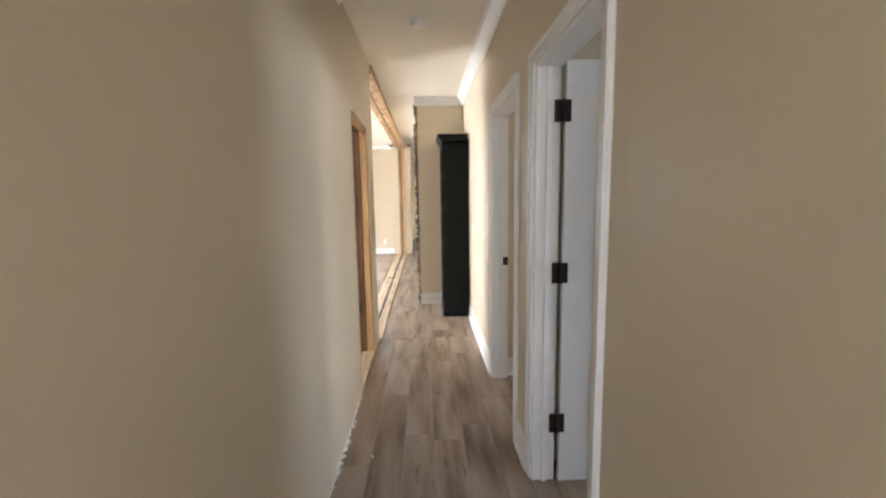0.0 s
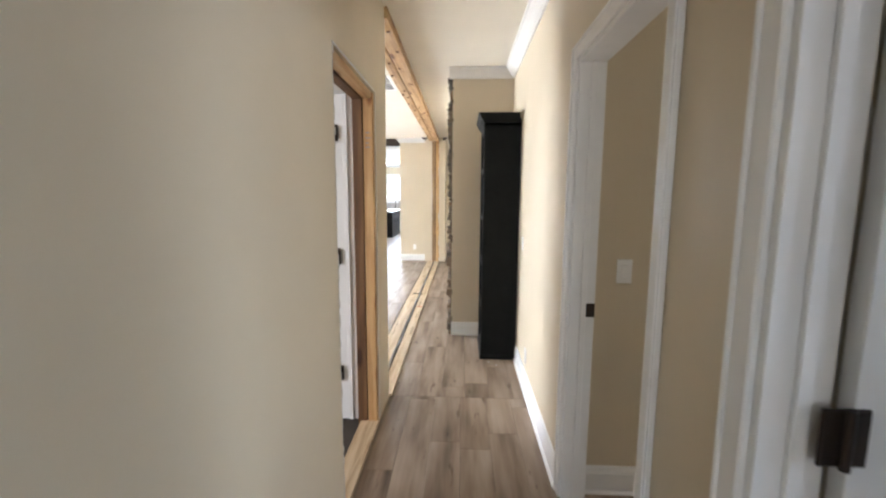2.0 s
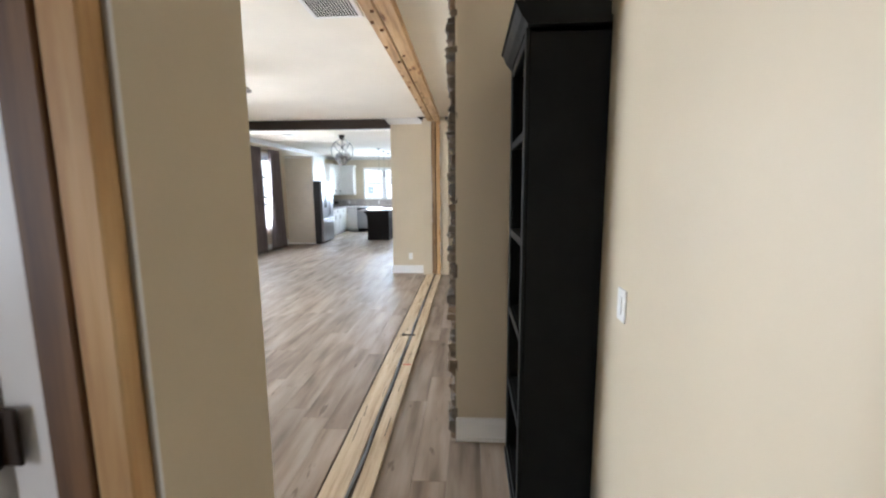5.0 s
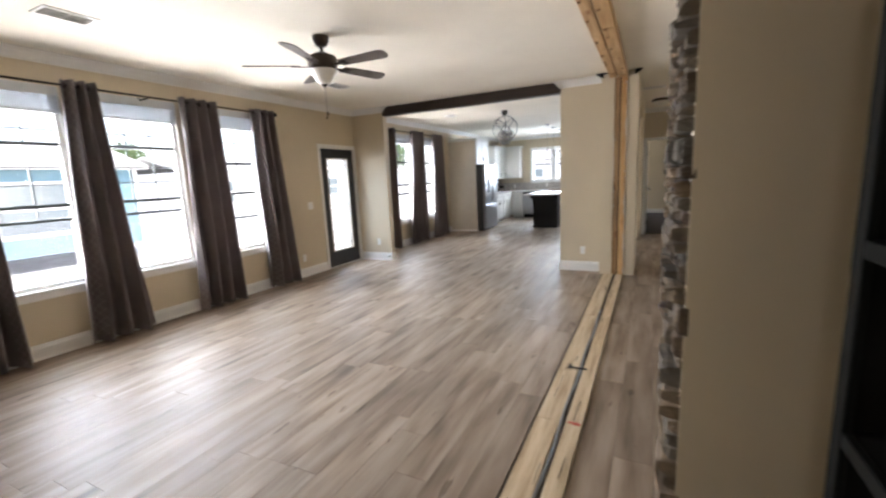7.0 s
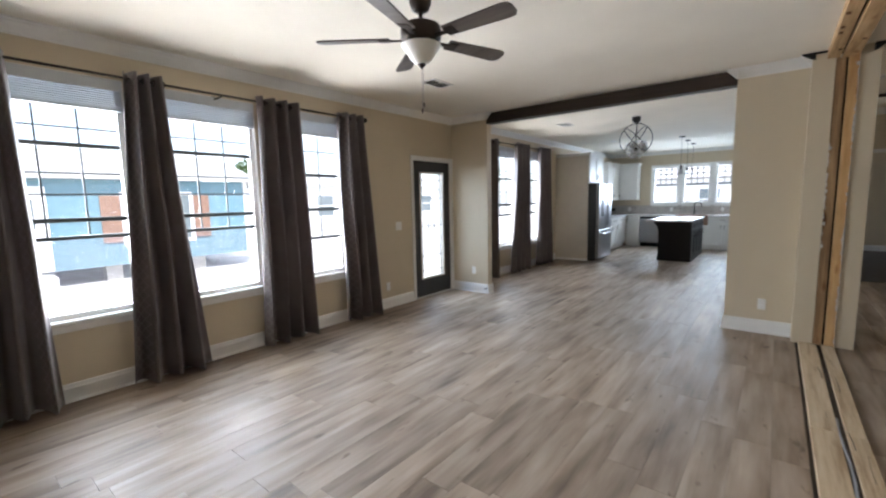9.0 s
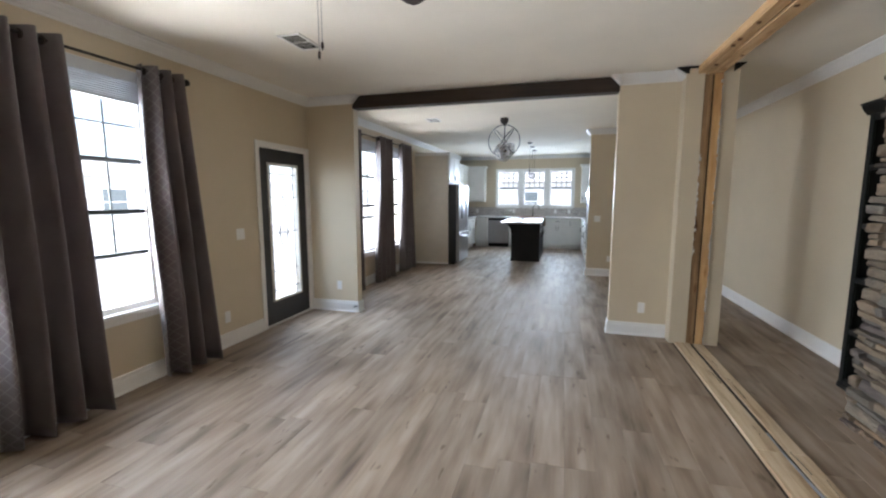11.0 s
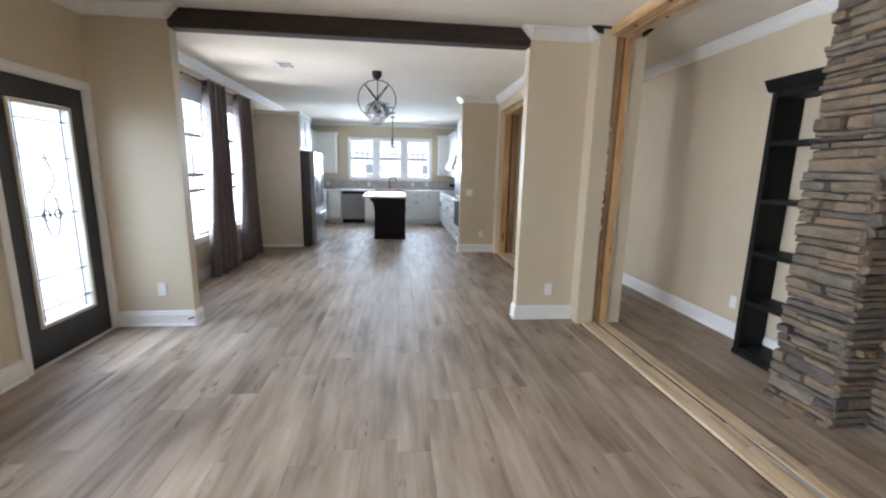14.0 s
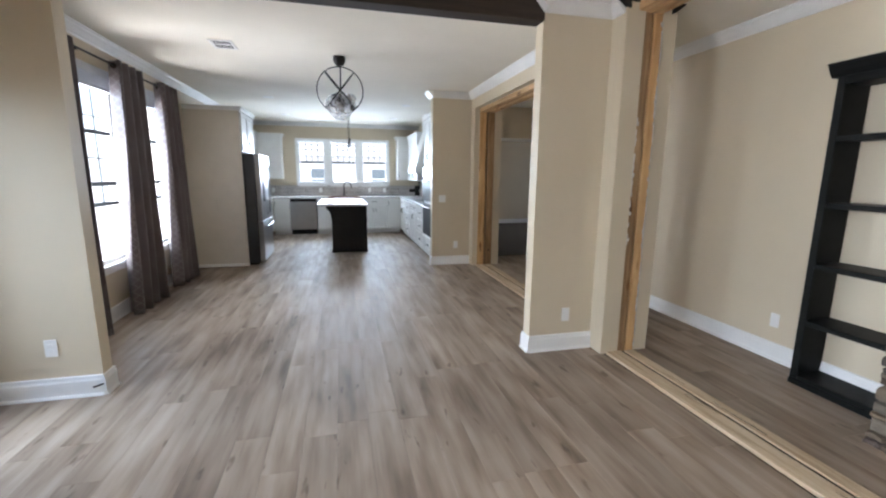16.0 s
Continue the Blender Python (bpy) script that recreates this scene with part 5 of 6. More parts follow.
# ---- bookcases ----
def bookcase(y0, y1, label, side):
    bc = thing("bookcase", (0.34, (y0 + y1) / 2, 0), label, "bookcase", "tall black bookcases beside the fireplace")
    xf, xb, h = 0.205 if side == "near" else 0.262, XE - 0.004, 2.19
    part("side_panel", box(xf, xb, y0, y0 + 0.022, 0, h - 0.05, 0.002), BLACK, bc)
    part("side_panel", box(xf, xb, y1 - 0.022, y1, 0, h - 0.05, 0.002), BLACK, bc)
    for ya, yb in ((y0 - 0.002, y0 + 0.045), (y1 - 0.045, y1 + 0.002)):
        part("face_stile", box(xf - 0.018, xf, ya, yb, 0.0, h - 0.05, 0.003), BLACK, bc)
    for z in (0.07, 0.48, 0.885, 1.30, 1.735, 2.09):
        part("shelf", box(xf + 0.002, xb, y0 + 0.022, y1 - 0.022, z - 0.028, z, 0.002), BLACK, bc, "black shelf board")
        part("shelf_lip", box(xf - 0.016, xf + 0.002, y0 + 0.045, y1 - 0.045, z - 0.036, z + 0.001, 0.003), BLACK, bc)
    part("plinth", box(xf - 0.026, xb, y0 - 0.006, y1 + 0.006, 0, 0.042, 0.004), BLACK, bc)
    part("top", box(xf - 0.012, xb, y0, y1, h - 0.10, h - 0.045), BLACK, bc)
    prof = [(-0.30, h - 0.085), (0.0, h - 0.085), (0.008, h - 0.07), (0.022, h - 0.055), (0.034, h - 0.03), (0.04, h - 0.015), (0.048, h - 0.012), (0.048, h), (-0.30, h)]
    cr = run([(o, z) for o, z in prof], (xf - 0.018, y0 - 0.04), (xf - 0.018, y1 + 0.04), (-1, 0))
    part("cornice", cr, BLACK, bc, "stepped black cornice")
    return bc


bookcase(4.695, 5.235, "tall black bookcase with open shelves beside the hall wall", "near")
bookcase(8.985, 9.585, "tall black bookcase with open shelves against tan wall", "far")
# thin dark bar modelled for the wall's panel seam, not a cord
solid("wall_seam_line", tube([(XE - 0.004, 9.33, 2.19), (XE - 0.004, 9.33, ZC - 0.09)], 0.003, 6), BLACKM, "thin dark bar drawn for the panel seam in the tan wall", "cord")
rr = random.Random(8)
for x, y in ((0.25, 4.62), (0.33, 4.55), (-0.35, 1.95), (0.62, 1.62), (-0.52, 1.7), (-0.5, 2.1), (-0.51, 1.85)):
    b = bmesh.new()
    vs = [b.verts.new((x + rr.uniform(-0.016, 0.016), y + rr.uniform(-0.016, 0.016), 0.001 + rr.uniform(0, 0.01))) for _ in range(4)]
    bmesh.ops.convex_hull(b, input=vs)
    solid("paper_scrap", b, CARD, "scrap of white drywall paper on the plank floor", "debris", "drywall scraps")

# ---- bathroom vanity ----
va = thing("vanity_cabinet", (3.4, 4.9, 0), "white vanity cabinet with dark handles", "cabinet")
part("body", box(3.41, 4.01, 3.4, 5.40, 0.09, 0.86, 0.003), CAB, va)
part("toe_kick", box(3.45, 4.01, 3.4, 5.40, 0.0, 0.09), CAB, va)
for y0, y1 in ((4.65, 5.37), (3.95, 4.60)):
    dd = part("drawer", box(3.392, 3.41, y0, y1, 0.68, 0.84, 0.003), CAB, va)
    part("handle", tube([(3.392, (y0 + y1) / 2 - 0.06, 0.76), (3.37, (y0 + y1) / 2 - 0.045, 0.76), (3.37, (y0 + y1) / 2 + 0.045, 0.76), (3.392, (y0 + y1) / 2 + 0.06, 0.76)], 0.005, 6), BRONZE, dd)
    for a, b, hy in ((y0, (y0 + y1) / 2 - 0.002, (y0 + y1) / 2 - 0.04), ((y0 + y1) / 2 + 0.002, y1, (y0 + y1) / 2 + 0.04)):
        dd = part("door", box(3.392, 3.41, a, b, 0.11, 0.66, 0.003), CAB, va)
        part("handle", tube([(3.392, hy, 0.62), (3.37, hy, 0.605), (3.37, hy, 0.515), (3.392, hy, 0.50)], 0.005, 6), BRONZE, dd)
part("top", box(3.375, 4.02, 3.38, 5.415, 0.86, 0.92, 0.005), plain("grey_marbled_top", (0.28, 0.26, 0.24), 0.3, vary=0.35, scale=12), va, "grey marbled vanity top")

solid("cable_stub", tube([(-4.515, YP - 0.017, 0.06), (-4.505, YP - 0.045, 0.075), (-4.48, YP - 0.06, 0.085), (-4.445, YP - 0.05, 0.095)], 0.006, 6), BLACKM, "short black cable end poking out of the baseboard", "cable")


# ---- kitchen ----
def cab_front(parent, side, u0, u1, z0, z1, face, kind="door", handle="top", mat=None):
    """A shaker front at the plane face; side: the way it faces ('+x', '-x', '-y')."""
    mat = mat or CAB
    sg = {"+x": 1, "-x": -1, "-y": -1}[side]

    def b(a0, a1, c0, c1, d0, d1, bev=0.002):
        if side == "-y":
            return box(a0, a1, face + sg * d0, face + sg * d1, c0, c1, bev)
        return box(face + sg * d0, face + sg * d1, a0, a1, c0, c1, bev)

    u0, u1, z0, z1 = u0 + 0.003, u1 - 0.003, z0 + 0.003, z1 - 0.003
    s = min(0.055, (u1 - u0) * 0.25, (z1 - z0) * 0.3)
    bm = b(u0 + s, u1 - s, z0 + s, z1 - s, 0.0, 0.010, 0.0)
    for r in ((u0, u0 + s, z0, z1), (u1 - s, u1, z0, z1), (u0 + s, u1 - s, z0, z0 + s), (u0 + s, u1 - s, z1 - s, z1)):
        join(bm, b(*r, 0.0, 0.019))
    fr = part("drawer" if kind == "drawer" else "door", bm, mat, parent)
    if kind == "drawer":
        c, z = (u0 + u1) / 2, (z0 + z1) / 2
        pts = [(c - 0.055, 0.018, z), (c - 0.045, 0.042, z), (c + 0.045, 0.042, z), (c + 0.055, 0.018, z)]
    else:
        hu = u1 - 0.03 if "r" in handle else u0 + 0.03
        zt = z1 - 0.06 if "t" in handle else z0 + 0.17
        pts = [(hu, 0.018, zt), (hu, 0.042, zt - 0.012), (hu, 0.042, zt - 0.098), (hu, 0.018, zt - 0.11)]
    w = [(p[0], face + sg * p[1], p[2]) if side == "-y" else (face + sg * p[1], p[0], p[2]) for p in pts]
    part("handle", tube(w, 0.006, 6), BRONZE, fr, "dark bronze bar handle")
    return fr


def base_unit(side, u0, u1, face, back, label, drawers=1, doors=2):
    """A base cabinet between u0 and u1, front at face, back at back."""
    if side == "-y":
        o = ((u0 + u1) / 2, (face + back) / 2, 0)
        bx = lambda f, k, z0, z1: box(u0, u1, f, back, z0, z1)
    else:
        o = ((face + back) / 2, (u0 + u1) / 2, 0)
        bx = lambda f, k, z0, z1: box(f, back, u0, u1, z0, z1)
    c = thing("base_cabinet", o, label, "cabinet", "white kitchen base cabinets")
    part("body", bx(face, 0, 0.10, 0.875), CAB, c)
    kick = face + {"+x": -0.06, "-x": 0.06, "-y": 0.06}[side]
    part("toe_kick", bx(kick, 0, 0.0, 0.10), CAB, c)
    zt = 0.87
    if doors == 0:
        step = 0.76 / drawers
        for k in range(drawers):
            cab_front(c, side, u0, u1, 0.11 + k * step, 0.11 + (k + 1) * step, face, "drawer")
        return c
    if drawers:
        w = (u1 - u0) / drawers
        for k in range(drawers):
            cab_front(c, side, u0 + k * w, u0 + (k + 1) * w, 0.72, zt, face, "drawer")
        zt = 0.715
    w = (u1 - u0) / doors
    for k in range(doors):
        cab_front(c, side, u0 + k * w, u0 + (k + 1) * w, 0.11, zt, face, "door", "rt" if (k == 0 and doors > 1) else "lt")
    return c


def upper_unit(side, u0, u1, face, back, z0, z1, label, doors=2):
    if side == "-y":
        o = ((u0 + u1) / 2, back, z0)
        bx = lambda e, a, b: box(u0 - e, u1 + e, face - e, back, a, b, 0.002)
    else:
        o = (back, (u0 + u1) / 2, z0)
        sg = 1 if side == "+x" else -1
        bx = lambda e, a, b: box(face + sg * e, back, u0 - e, u1 + e, a, b, 0.002)
    c = thing("wall_cabinet", o, label, "cabinet", "white kitchen wall cabinets")
    part("body", bx(0, z0, z1), CAB, c)
    part("cornice", bx(0.03, z1, z1 + 0.045), CAB, c, "white cornice")
    part("cornice_step", bx(0.05, z1 + 0.045, z1 + 0.065), CAB, c)
    w = (u1 - u0) / doors
    for k in range(doors):
        cab_front(c, side, u0 + k * w, u0 + (k + 1) * w, z0 + 0.01, z1 - 0.01, face, "door", "rb" if k == 0 and doors > 1 else "lb")
    return c


XKW, XKE = XW, -0.82
# fridge, its panel and the cabinet over it
pnl = upper_unit("+x", 14.59, 15.53, -4.36, XKW + 0.001, 1.80, 2.40, "white cabinet over the fridge with a tall side panel")
part("side_panel", box(XKW + 0.001, -4.36, 14.545, 14.58, 0.0, 2.40, 0.002), plain("greige_panel_paint", (0.60, 0.545, 0.46), 0.45, vary=0.03), pnl, "tall grey-white side panel")
part("base_trim", box(XKW + 0.03, -4.352, 14.53, 14.545, 0.0, 0.05, 0.003), TRIM, pnl)
fr = thing("fridge", (-4.5, 15.05, 0), "stainless french door fridge with dark sides", "fridge")
part("body", box(XKW + 0.03, -4.20, 14.60, 15.51, 0.03, 1.77, 0.006), DSTEEL, fr, "dark grey fridge body")
part("plinth", box(XKW + 0.05, -4.24, 14.62, 15.49, 0.0, 0.03), DARK, fr)
for y0, y1, hy in ((14.603, 15.052, 15.01), (15.058, 15.507, 15.10)):
    dd = part("door", box(-4.195, -4.12, y0, y1, 0.72, 1.77, 0.012, 2), STEEL, fr, "stainless fridge door")
    part("handle", tube([(-4.12, hy, 0.80), (-4.07, hy, 0.83), (-4.07, hy, 1.58), (-4.12, hy, 1.61)], 0.011, 8), STEEL, dd)
    if y0 < 15:
        part("dispenser", box(-4.122, -4.116, 14.72, 14.93, 1.02, 1.40, 0.006), BLACKM, dd, "black water dispenser")
dd = part("freezer_drawer", box(-4.195, -4.12, 14.603, 15.507, 0.06, 0.71, 0.012, 2), STEEL, fr, "stainless freezer drawer")
part("handle", tube([(-4.12, 14.68, 0.62), (-4.07, 14.70, 0.62), (-4.07, 15.41, 0.62), (-4.12, 15.43, 0.62)], 0.011, 8), STEEL, dd)

FW, FB, FE = -4.50, 18.16, -1.40
base_unit("+x", 15.56, 16.40, FW, XKW + 0.001, "white base cabinet with drawers over doors", 2, 2)
base_unit("+x", 16.40, 17.25, FW, XKW + 0.001, "white base cabinet with drawers over doors", 2, 2)
base_unit("+x", 17.25, 18.12, FW, XKW + 0.001, "white base cabinet beside the corner", 1, 1)
base_unit("-y", -4.48, -4.12, FB, YB - 0.001, "narrow white base cabinet beside the dishwasher", 0, 1)
dw = thing("dishwasher", (-3.80, 18.4, 0), "stainless dishwasher with a dark control strip", "dishwasher")
part("door", box(-4.10, -3.49, FB - 0.02, FB + 0.03, 0.12, 0.80, 0.006), STEEL, dw)
part("control_strip", box(-4.10, -3.49, FB - 0.018, FB + 0.03, 0.805, 0.872, 0.004), BLACKM, dw, "black control strip")
part("handle", tube([(-4.04, FB - 0.02, 0.74), (-4.03, FB - 0.055, 0.74), (-3.56, FB - 0.055, 0.74), (-3.55, FB - 0.02, 0.74)], 0.009, 8), STEEL, dw)
part("plinth", box(-4.09, -3.50, FB + 0.05, FB + 0.3, 0.0, 0.12), DARK, dw, "black kick plate")
part("body", box(-4.09, -3.50, FB + 0.03, YB - 0.01, 0.12, 0.87), DSTEEL, dw)
base_unit("-y", -3.47, -3.22, FB, YB - 0.001, "narrow white base cabinet beside the sink", 0, 1)
base_unit("-y", -2.40, -1.75, FB, YB - 0.001, "white base cabinet with a drawer over two doors", 1, 2)
base_unit("-y", -1.75, -1.42, FB, YB - 0.001, "white corner base cabinet with one door", 0, 1)
sb = thing("sink_cabinet", (-2.81, 18.47, 0), "white cabinet under the farmhouse sink", "cabinet")
part("body", box(-3.22, -2.40, FB, YB - 0.001, 0.10, 0.64), CAB, sb)
part("toe_kick", box(-3.22, -2.40, FB + 0.06, YB - 0.001, 0.0, 0.10), CAB, sb)
cab_front(sb, "-y", -3.22, -2.81, 0.11, 0.64, FB, "door", "rt")
cab_front(sb, "-y", -2.81, -2.40, 0.11, 0.64, FB, "door", "lt")
sk = thing("farmhouse_sink", (-2.81, 18.4, 0.65), "brown hammered apron sink set in the counter", "sink")
part("apron", box(-3.20, -2.42, FB - 0.03, FB - 0.002, 0.65, 0.915, 0.008, 2), COPPER, sk)
part("basin", boxes((-3.20, -3.16, FB - 0.002, 18.62, 0.65, 0.913), (-2.46, -2.42, FB - 0.002, 18.62, 0.65, 0.913), (-3.16, -2.46, 18.59, 18.62, 0.65, 0.913), (-3.16, -2.46, FB, 18.59, 0.65, 0.68)), COPPER, sk)
fc = thing("kitchen_faucet", (-2.81, 18.68, 0.92), "tall black gooseneck faucet behind the sink", "faucet")
part("spout", tube([(-2.81, 18.68, 0.92), (-2.81, 18.68, 1.18), *[(-2.81 + 0.09 - 0.09 * math.cos(a), 18.68 - 0.02 * a, 1.18 + 0.09 * math.sin(a)) for a in np.linspace(0.2, 3.0, 10)], (-2.625, 18.6, 1.12)], 0.013, 8), BLACKM, fc)
part("base", turned([(0.03, 0.92), (0.028, 0.95), (0.018, 0.97)], 14, (-2.81, 18.68, 0)), BLACKM, fc)
part("lever", tube([(-2.79, 18.66, 0.99), (-2.74, 18.62, 1.02)], 0.008, 6), BLACKM, fc)
# east run
base_unit("-x", 14.98, 15.75, FE, XKE - 0.001, "white drawer base cabinet with bar handles", 3, 0)
base_unit("-x", 15.75, 16.55, FE, XKE - 0.001, "white base cabinet with drawers over doors", 2, 2)
base_unit("-x", 16.55, 17.35, FE, XKE - 0.001, "white drawer base cabinet with bar handles", 3, 0)
base_unit("-x", 17.35, 18.14, FE, XKE - 0.001, "white base cabinet with a drawer over doors", 1, 2)
tall = thing("oven_cabinet", (-1.1, 14.58, 0), "tall white cabinet that houses a wall oven", "cabinet")
part("body", box(FE, XKE - 0.001, 14.18, 14.97, 0.10, 2.42, 0.002), CAB, tall)
part("toe_kick", box(FE + 0.06, XKE - 0.001, 14.18, 14.97, 0, 0.10), CAB, tall)
part("cornice", box(FE - 0.035, XKE - 0.001, 14.18, 15.0, 2.42, 2.47, 0.003), CAB, tall)
cab_front(tall, "-x", 14.19, 14.575, 1.66, 2.40, FE, "door", "rb")
cab_front(tall, "-x", 14.575, 14.96, 1.66, 2.40, FE, "door", "lb")
cab_front(tall, "-x", 14.19, 14.96, 0.11, 0.38, FE, "drawer")
ov = thing("wall_oven", (FE, 14.58, 0.40), "stainless double wall oven with dark glass", "oven")
part("body", box(FE - 0.012, FE + 0.5, 14.22, 14.94, 0.40, 1.62), STEEL, ov)
part("door", box(FE - 0.045, FE - 0.012, 14.22, 14.94, 0.42, 0.98, 0.005), BLACKM, ov, "dark glass oven door")
part("door", box(FE - 0.045, FE - 0.012, 14.22, 14.94, 1.02, 1.40, 0.005), BLACKM, ov, "dark glass microwave door")
part("control_panel", box(FE - 0.04, FE - 0.012, 14.22, 14.94, 1.43, 1.60, 0.004), STEEL, ov)
for z in (0.92, 1.36):
    part("handle", tube([(FE - 0.045, 14.28, z), (FE - 0.085, 14.29, z), (FE - 0.085, 14.87, z), (FE - 0.045, 14.88, z)], 0.009, 8), STEEL, ov)
solid("worktop", boxes((XKW + 0.001, FW + 0.03, 15.545, YB - 0.001, 0.876, 0.918), (FW + 0.03, -3.205, FB - 0.03, YB - 0.001, 0.876, 0.918), (-2.415, FE - 0.03, FB - 0.03, YB - 0.001, 0.876, 0.918),
                       (-3.205, -2.415, 18.625, YB - 0.001, 0.876, 0.918), (FE - 0.03, XKE - 0.001, 14.975, YB - 0.001, 0.876, 0.918), bevel=0.004), COUNTER, "pale speckled stone worktop on white cabinets", "worktop")
ck = thing("cooktop", (-1.1, 16.6, 0.92), "black glass cooktop set in the worktop", "cooktop")
part("glass_top", box(FE + 0.05, -0.88, 16.2, 16.98, 0.918, 0.927, 0.003), BLACKM, ck)
for dx, dy in ((0.15, 0.2), (0.15, 0.58), (0.38, 0.2), (0.38, 0.58)):
    part("burner_ring", turned([(0.08, 0.9272), (0.085, 0.928), (0.07, 0.928)], 20, (FE + dx, 16.2 + dy, 0)), DSTEEL, ck)
hd = thing("range_hood", (-1.0, 16.6, 1.5), "white tapered range hood over the cooktop", "range hood")
bm = bmesh.new()
lo = [bm.verts.new(p) for p in ((-1.36, 16.15, 1.62), (XKE, 16.15, 1.62), (XKE, 17.03, 1.62), (-1.36, 17.03, 1.62))]
hi = [bm.verts.new(p) for p in ((-1.10, 16.35, 2.35), (XKE, 16.35, 2.35), (XKE, 16.83, 2.35), (-1.10, 16.83, 2.35))]
for k in range(4):
    bm.faces.new((lo[k], lo[(k + 1) % 4], hi[(k + 1) % 4], hi[k]))
bm.faces.new(lo)
bm.faces.new(hi)
part("body", bm, CAB, hd)
part("skirt", box(-1.38, XKE - 0.001, 16.13, 17.05, 1.50, 1.62, 0.006), CAB, hd)
part("chimney", box(-1.09, XKE - 0.001, 16.36, 16.82, 2.34, ZC - 0.001), CAB, hd)
upper_unit("-y", -4.80, -4.27, YB - 0.33, YB - 0.001, 1.35, 2.37, "white wall cabinet beside the kitchen window", 1)
upper_unit("+x", 17.35, 18.43, XKW + 0.33, XKW + 0.001, 1.35, 2.37, "white wall cabinet on the fridge side", 2)
upper_unit("-y", -1.44, -1.16, YB - 0.33, YB - 0.001, 1.33, 2.37, "narrow white wall cabinet beside the kitchen window", 1)
upper_unit("-x", 17.08, 18.43, -1.15, XKE - 0.001, 1.33, 2.37, "white wall cabinet beside the hood", 3)
upper_unit("-x", 15.05, 16.10, -1.15, XKE - 0.001, 1.33, 2.37, "white wall cabinet beside the oven", 2)

# island
isl = thing("kitchen_island", (-2.75, 16.4, 0), "charcoal kitchen island with panelled doors and corbels", "island")
part("body", box(-3.06, -2.44, 15.50, 17.30, 0.0, 0.88, 0.004), ISLAND, isl)
part("end_panel", box(-3.075, -2.425, 15.478, 15.50, 0.0, 0.88, 0.004), ISLAND, isl)
part("base_trim", boxes((-3.085, -2.42, 15.468, 15.478, 0.0, 0.07), (-2.428, -2.418, 15.478, 17.30, 0.0, 0.07), bevel=0.003), ISLAND, isl)
for k in range(4):
    y = 15.52 + k * 0.445
    cab_front(isl, "+x", y, y + 0.44, 0.70, 0.87, -2.44, "drawer", mat=ISLAND)
    cab_front(isl, "+x", y, y + 0.44, 0.08, 0.695, -2.44, "door", "rt", mat=ISLAND)
for y in (15.52, 17.18):
    pr = bmesh.new()
    pts = [(0, 0.88), (0, 0.62), (-0.018, 0.63), (-0.03, 0.70), (-0.05, 0.77), (-0.095, 0.82), (-0.115, 0.85), (-0.115, 0.88)]
    a = [pr.verts.new((-3.06 + u, y, z)) for u, z in pts]
    b = [pr.verts.new((-3.06 + u, y + 0.07, z)) for u, z in pts]
    pr.faces.new(a)
    pr.faces.new(list(reversed(b)))
    for k in range(len(pts)):
        pr.faces.new((a[k], b[k], b[(k + 1) % len(pts)], a[(k + 1) % len(pts)]))
    part("corbel", pr, ISLAND, isl, "curved charcoal corbel")
solid("island_top", box(-3.33, -2.40, 15.40, 17.40, 0.882, 0.922, 0.005), COUNTER, "pale speckled stone top on the island", "worktop")

# splash tiles behind the worktop
tz = [0.920, 1.06, 1.20, 1.335]
spl = fixed("backsplash", boxes((XKW + 0.002, XKE, YB - 0.004, YB - 0.001, 0.918, 1.18), (XKW + 0.001, XKW + 0.004, 15.55, YB - 0.004, 0.918, 1.34), (XKE - 0.004, XKE - 0.001, 14.98, YB - 0.004, 0.918, 1.34)), MORTAR, "grey tile backsplash")
tile_h = mesh_of("tile", box(0, 0.296, -0.006, 0, 0, 0.083, 0.0015), TILE)
tile_v = mesh_of("tile", box(0, 0.006, 0, 0.296, 0, 0.083, 0.0015), TILE)
for r in range(3):
    z, off = 0.921 + r * 0.087, 0.15 * (r % 2)
    x = XKW + 0.01 - off
    while x < XKE - 0.31:
        if x > XKW:
            t = new("tile", tile_h)
            t.parent, t.location = spl, (x, YB - 0.004, z)
        x += 0.30
for r in range(5):
    z, off = 0.921 + r * 0.087, 0.15 * (r % 2)
    y = 15.56 + off
    while y < YB - 0.31:
        t = new("tile", tile_v)
        t.parent, t.location = spl, (XKW + 0.004, y, z)
        if y > 15.0:
            t = new("tile", tile_v)
            t.parent, t.location = spl, (XKE - 0.010, y, z)
        y += 0.30
for x in (-4.55, -3.4, -2.15, -1.75):
    plate("wall_outlet", "white outlet on grey tile splash", "outlet", (x, YB - 0.010, 1.06), "-y", "outlet")

# ---- stone of the chimney breast ----
fire = tagged(new("stone_fireplace"), "stacked ledger stone fireplace in browns and greys", "fireplace")
ORIGIN[fire.name] = Vector()
rr = random.Random(21)
variants = []
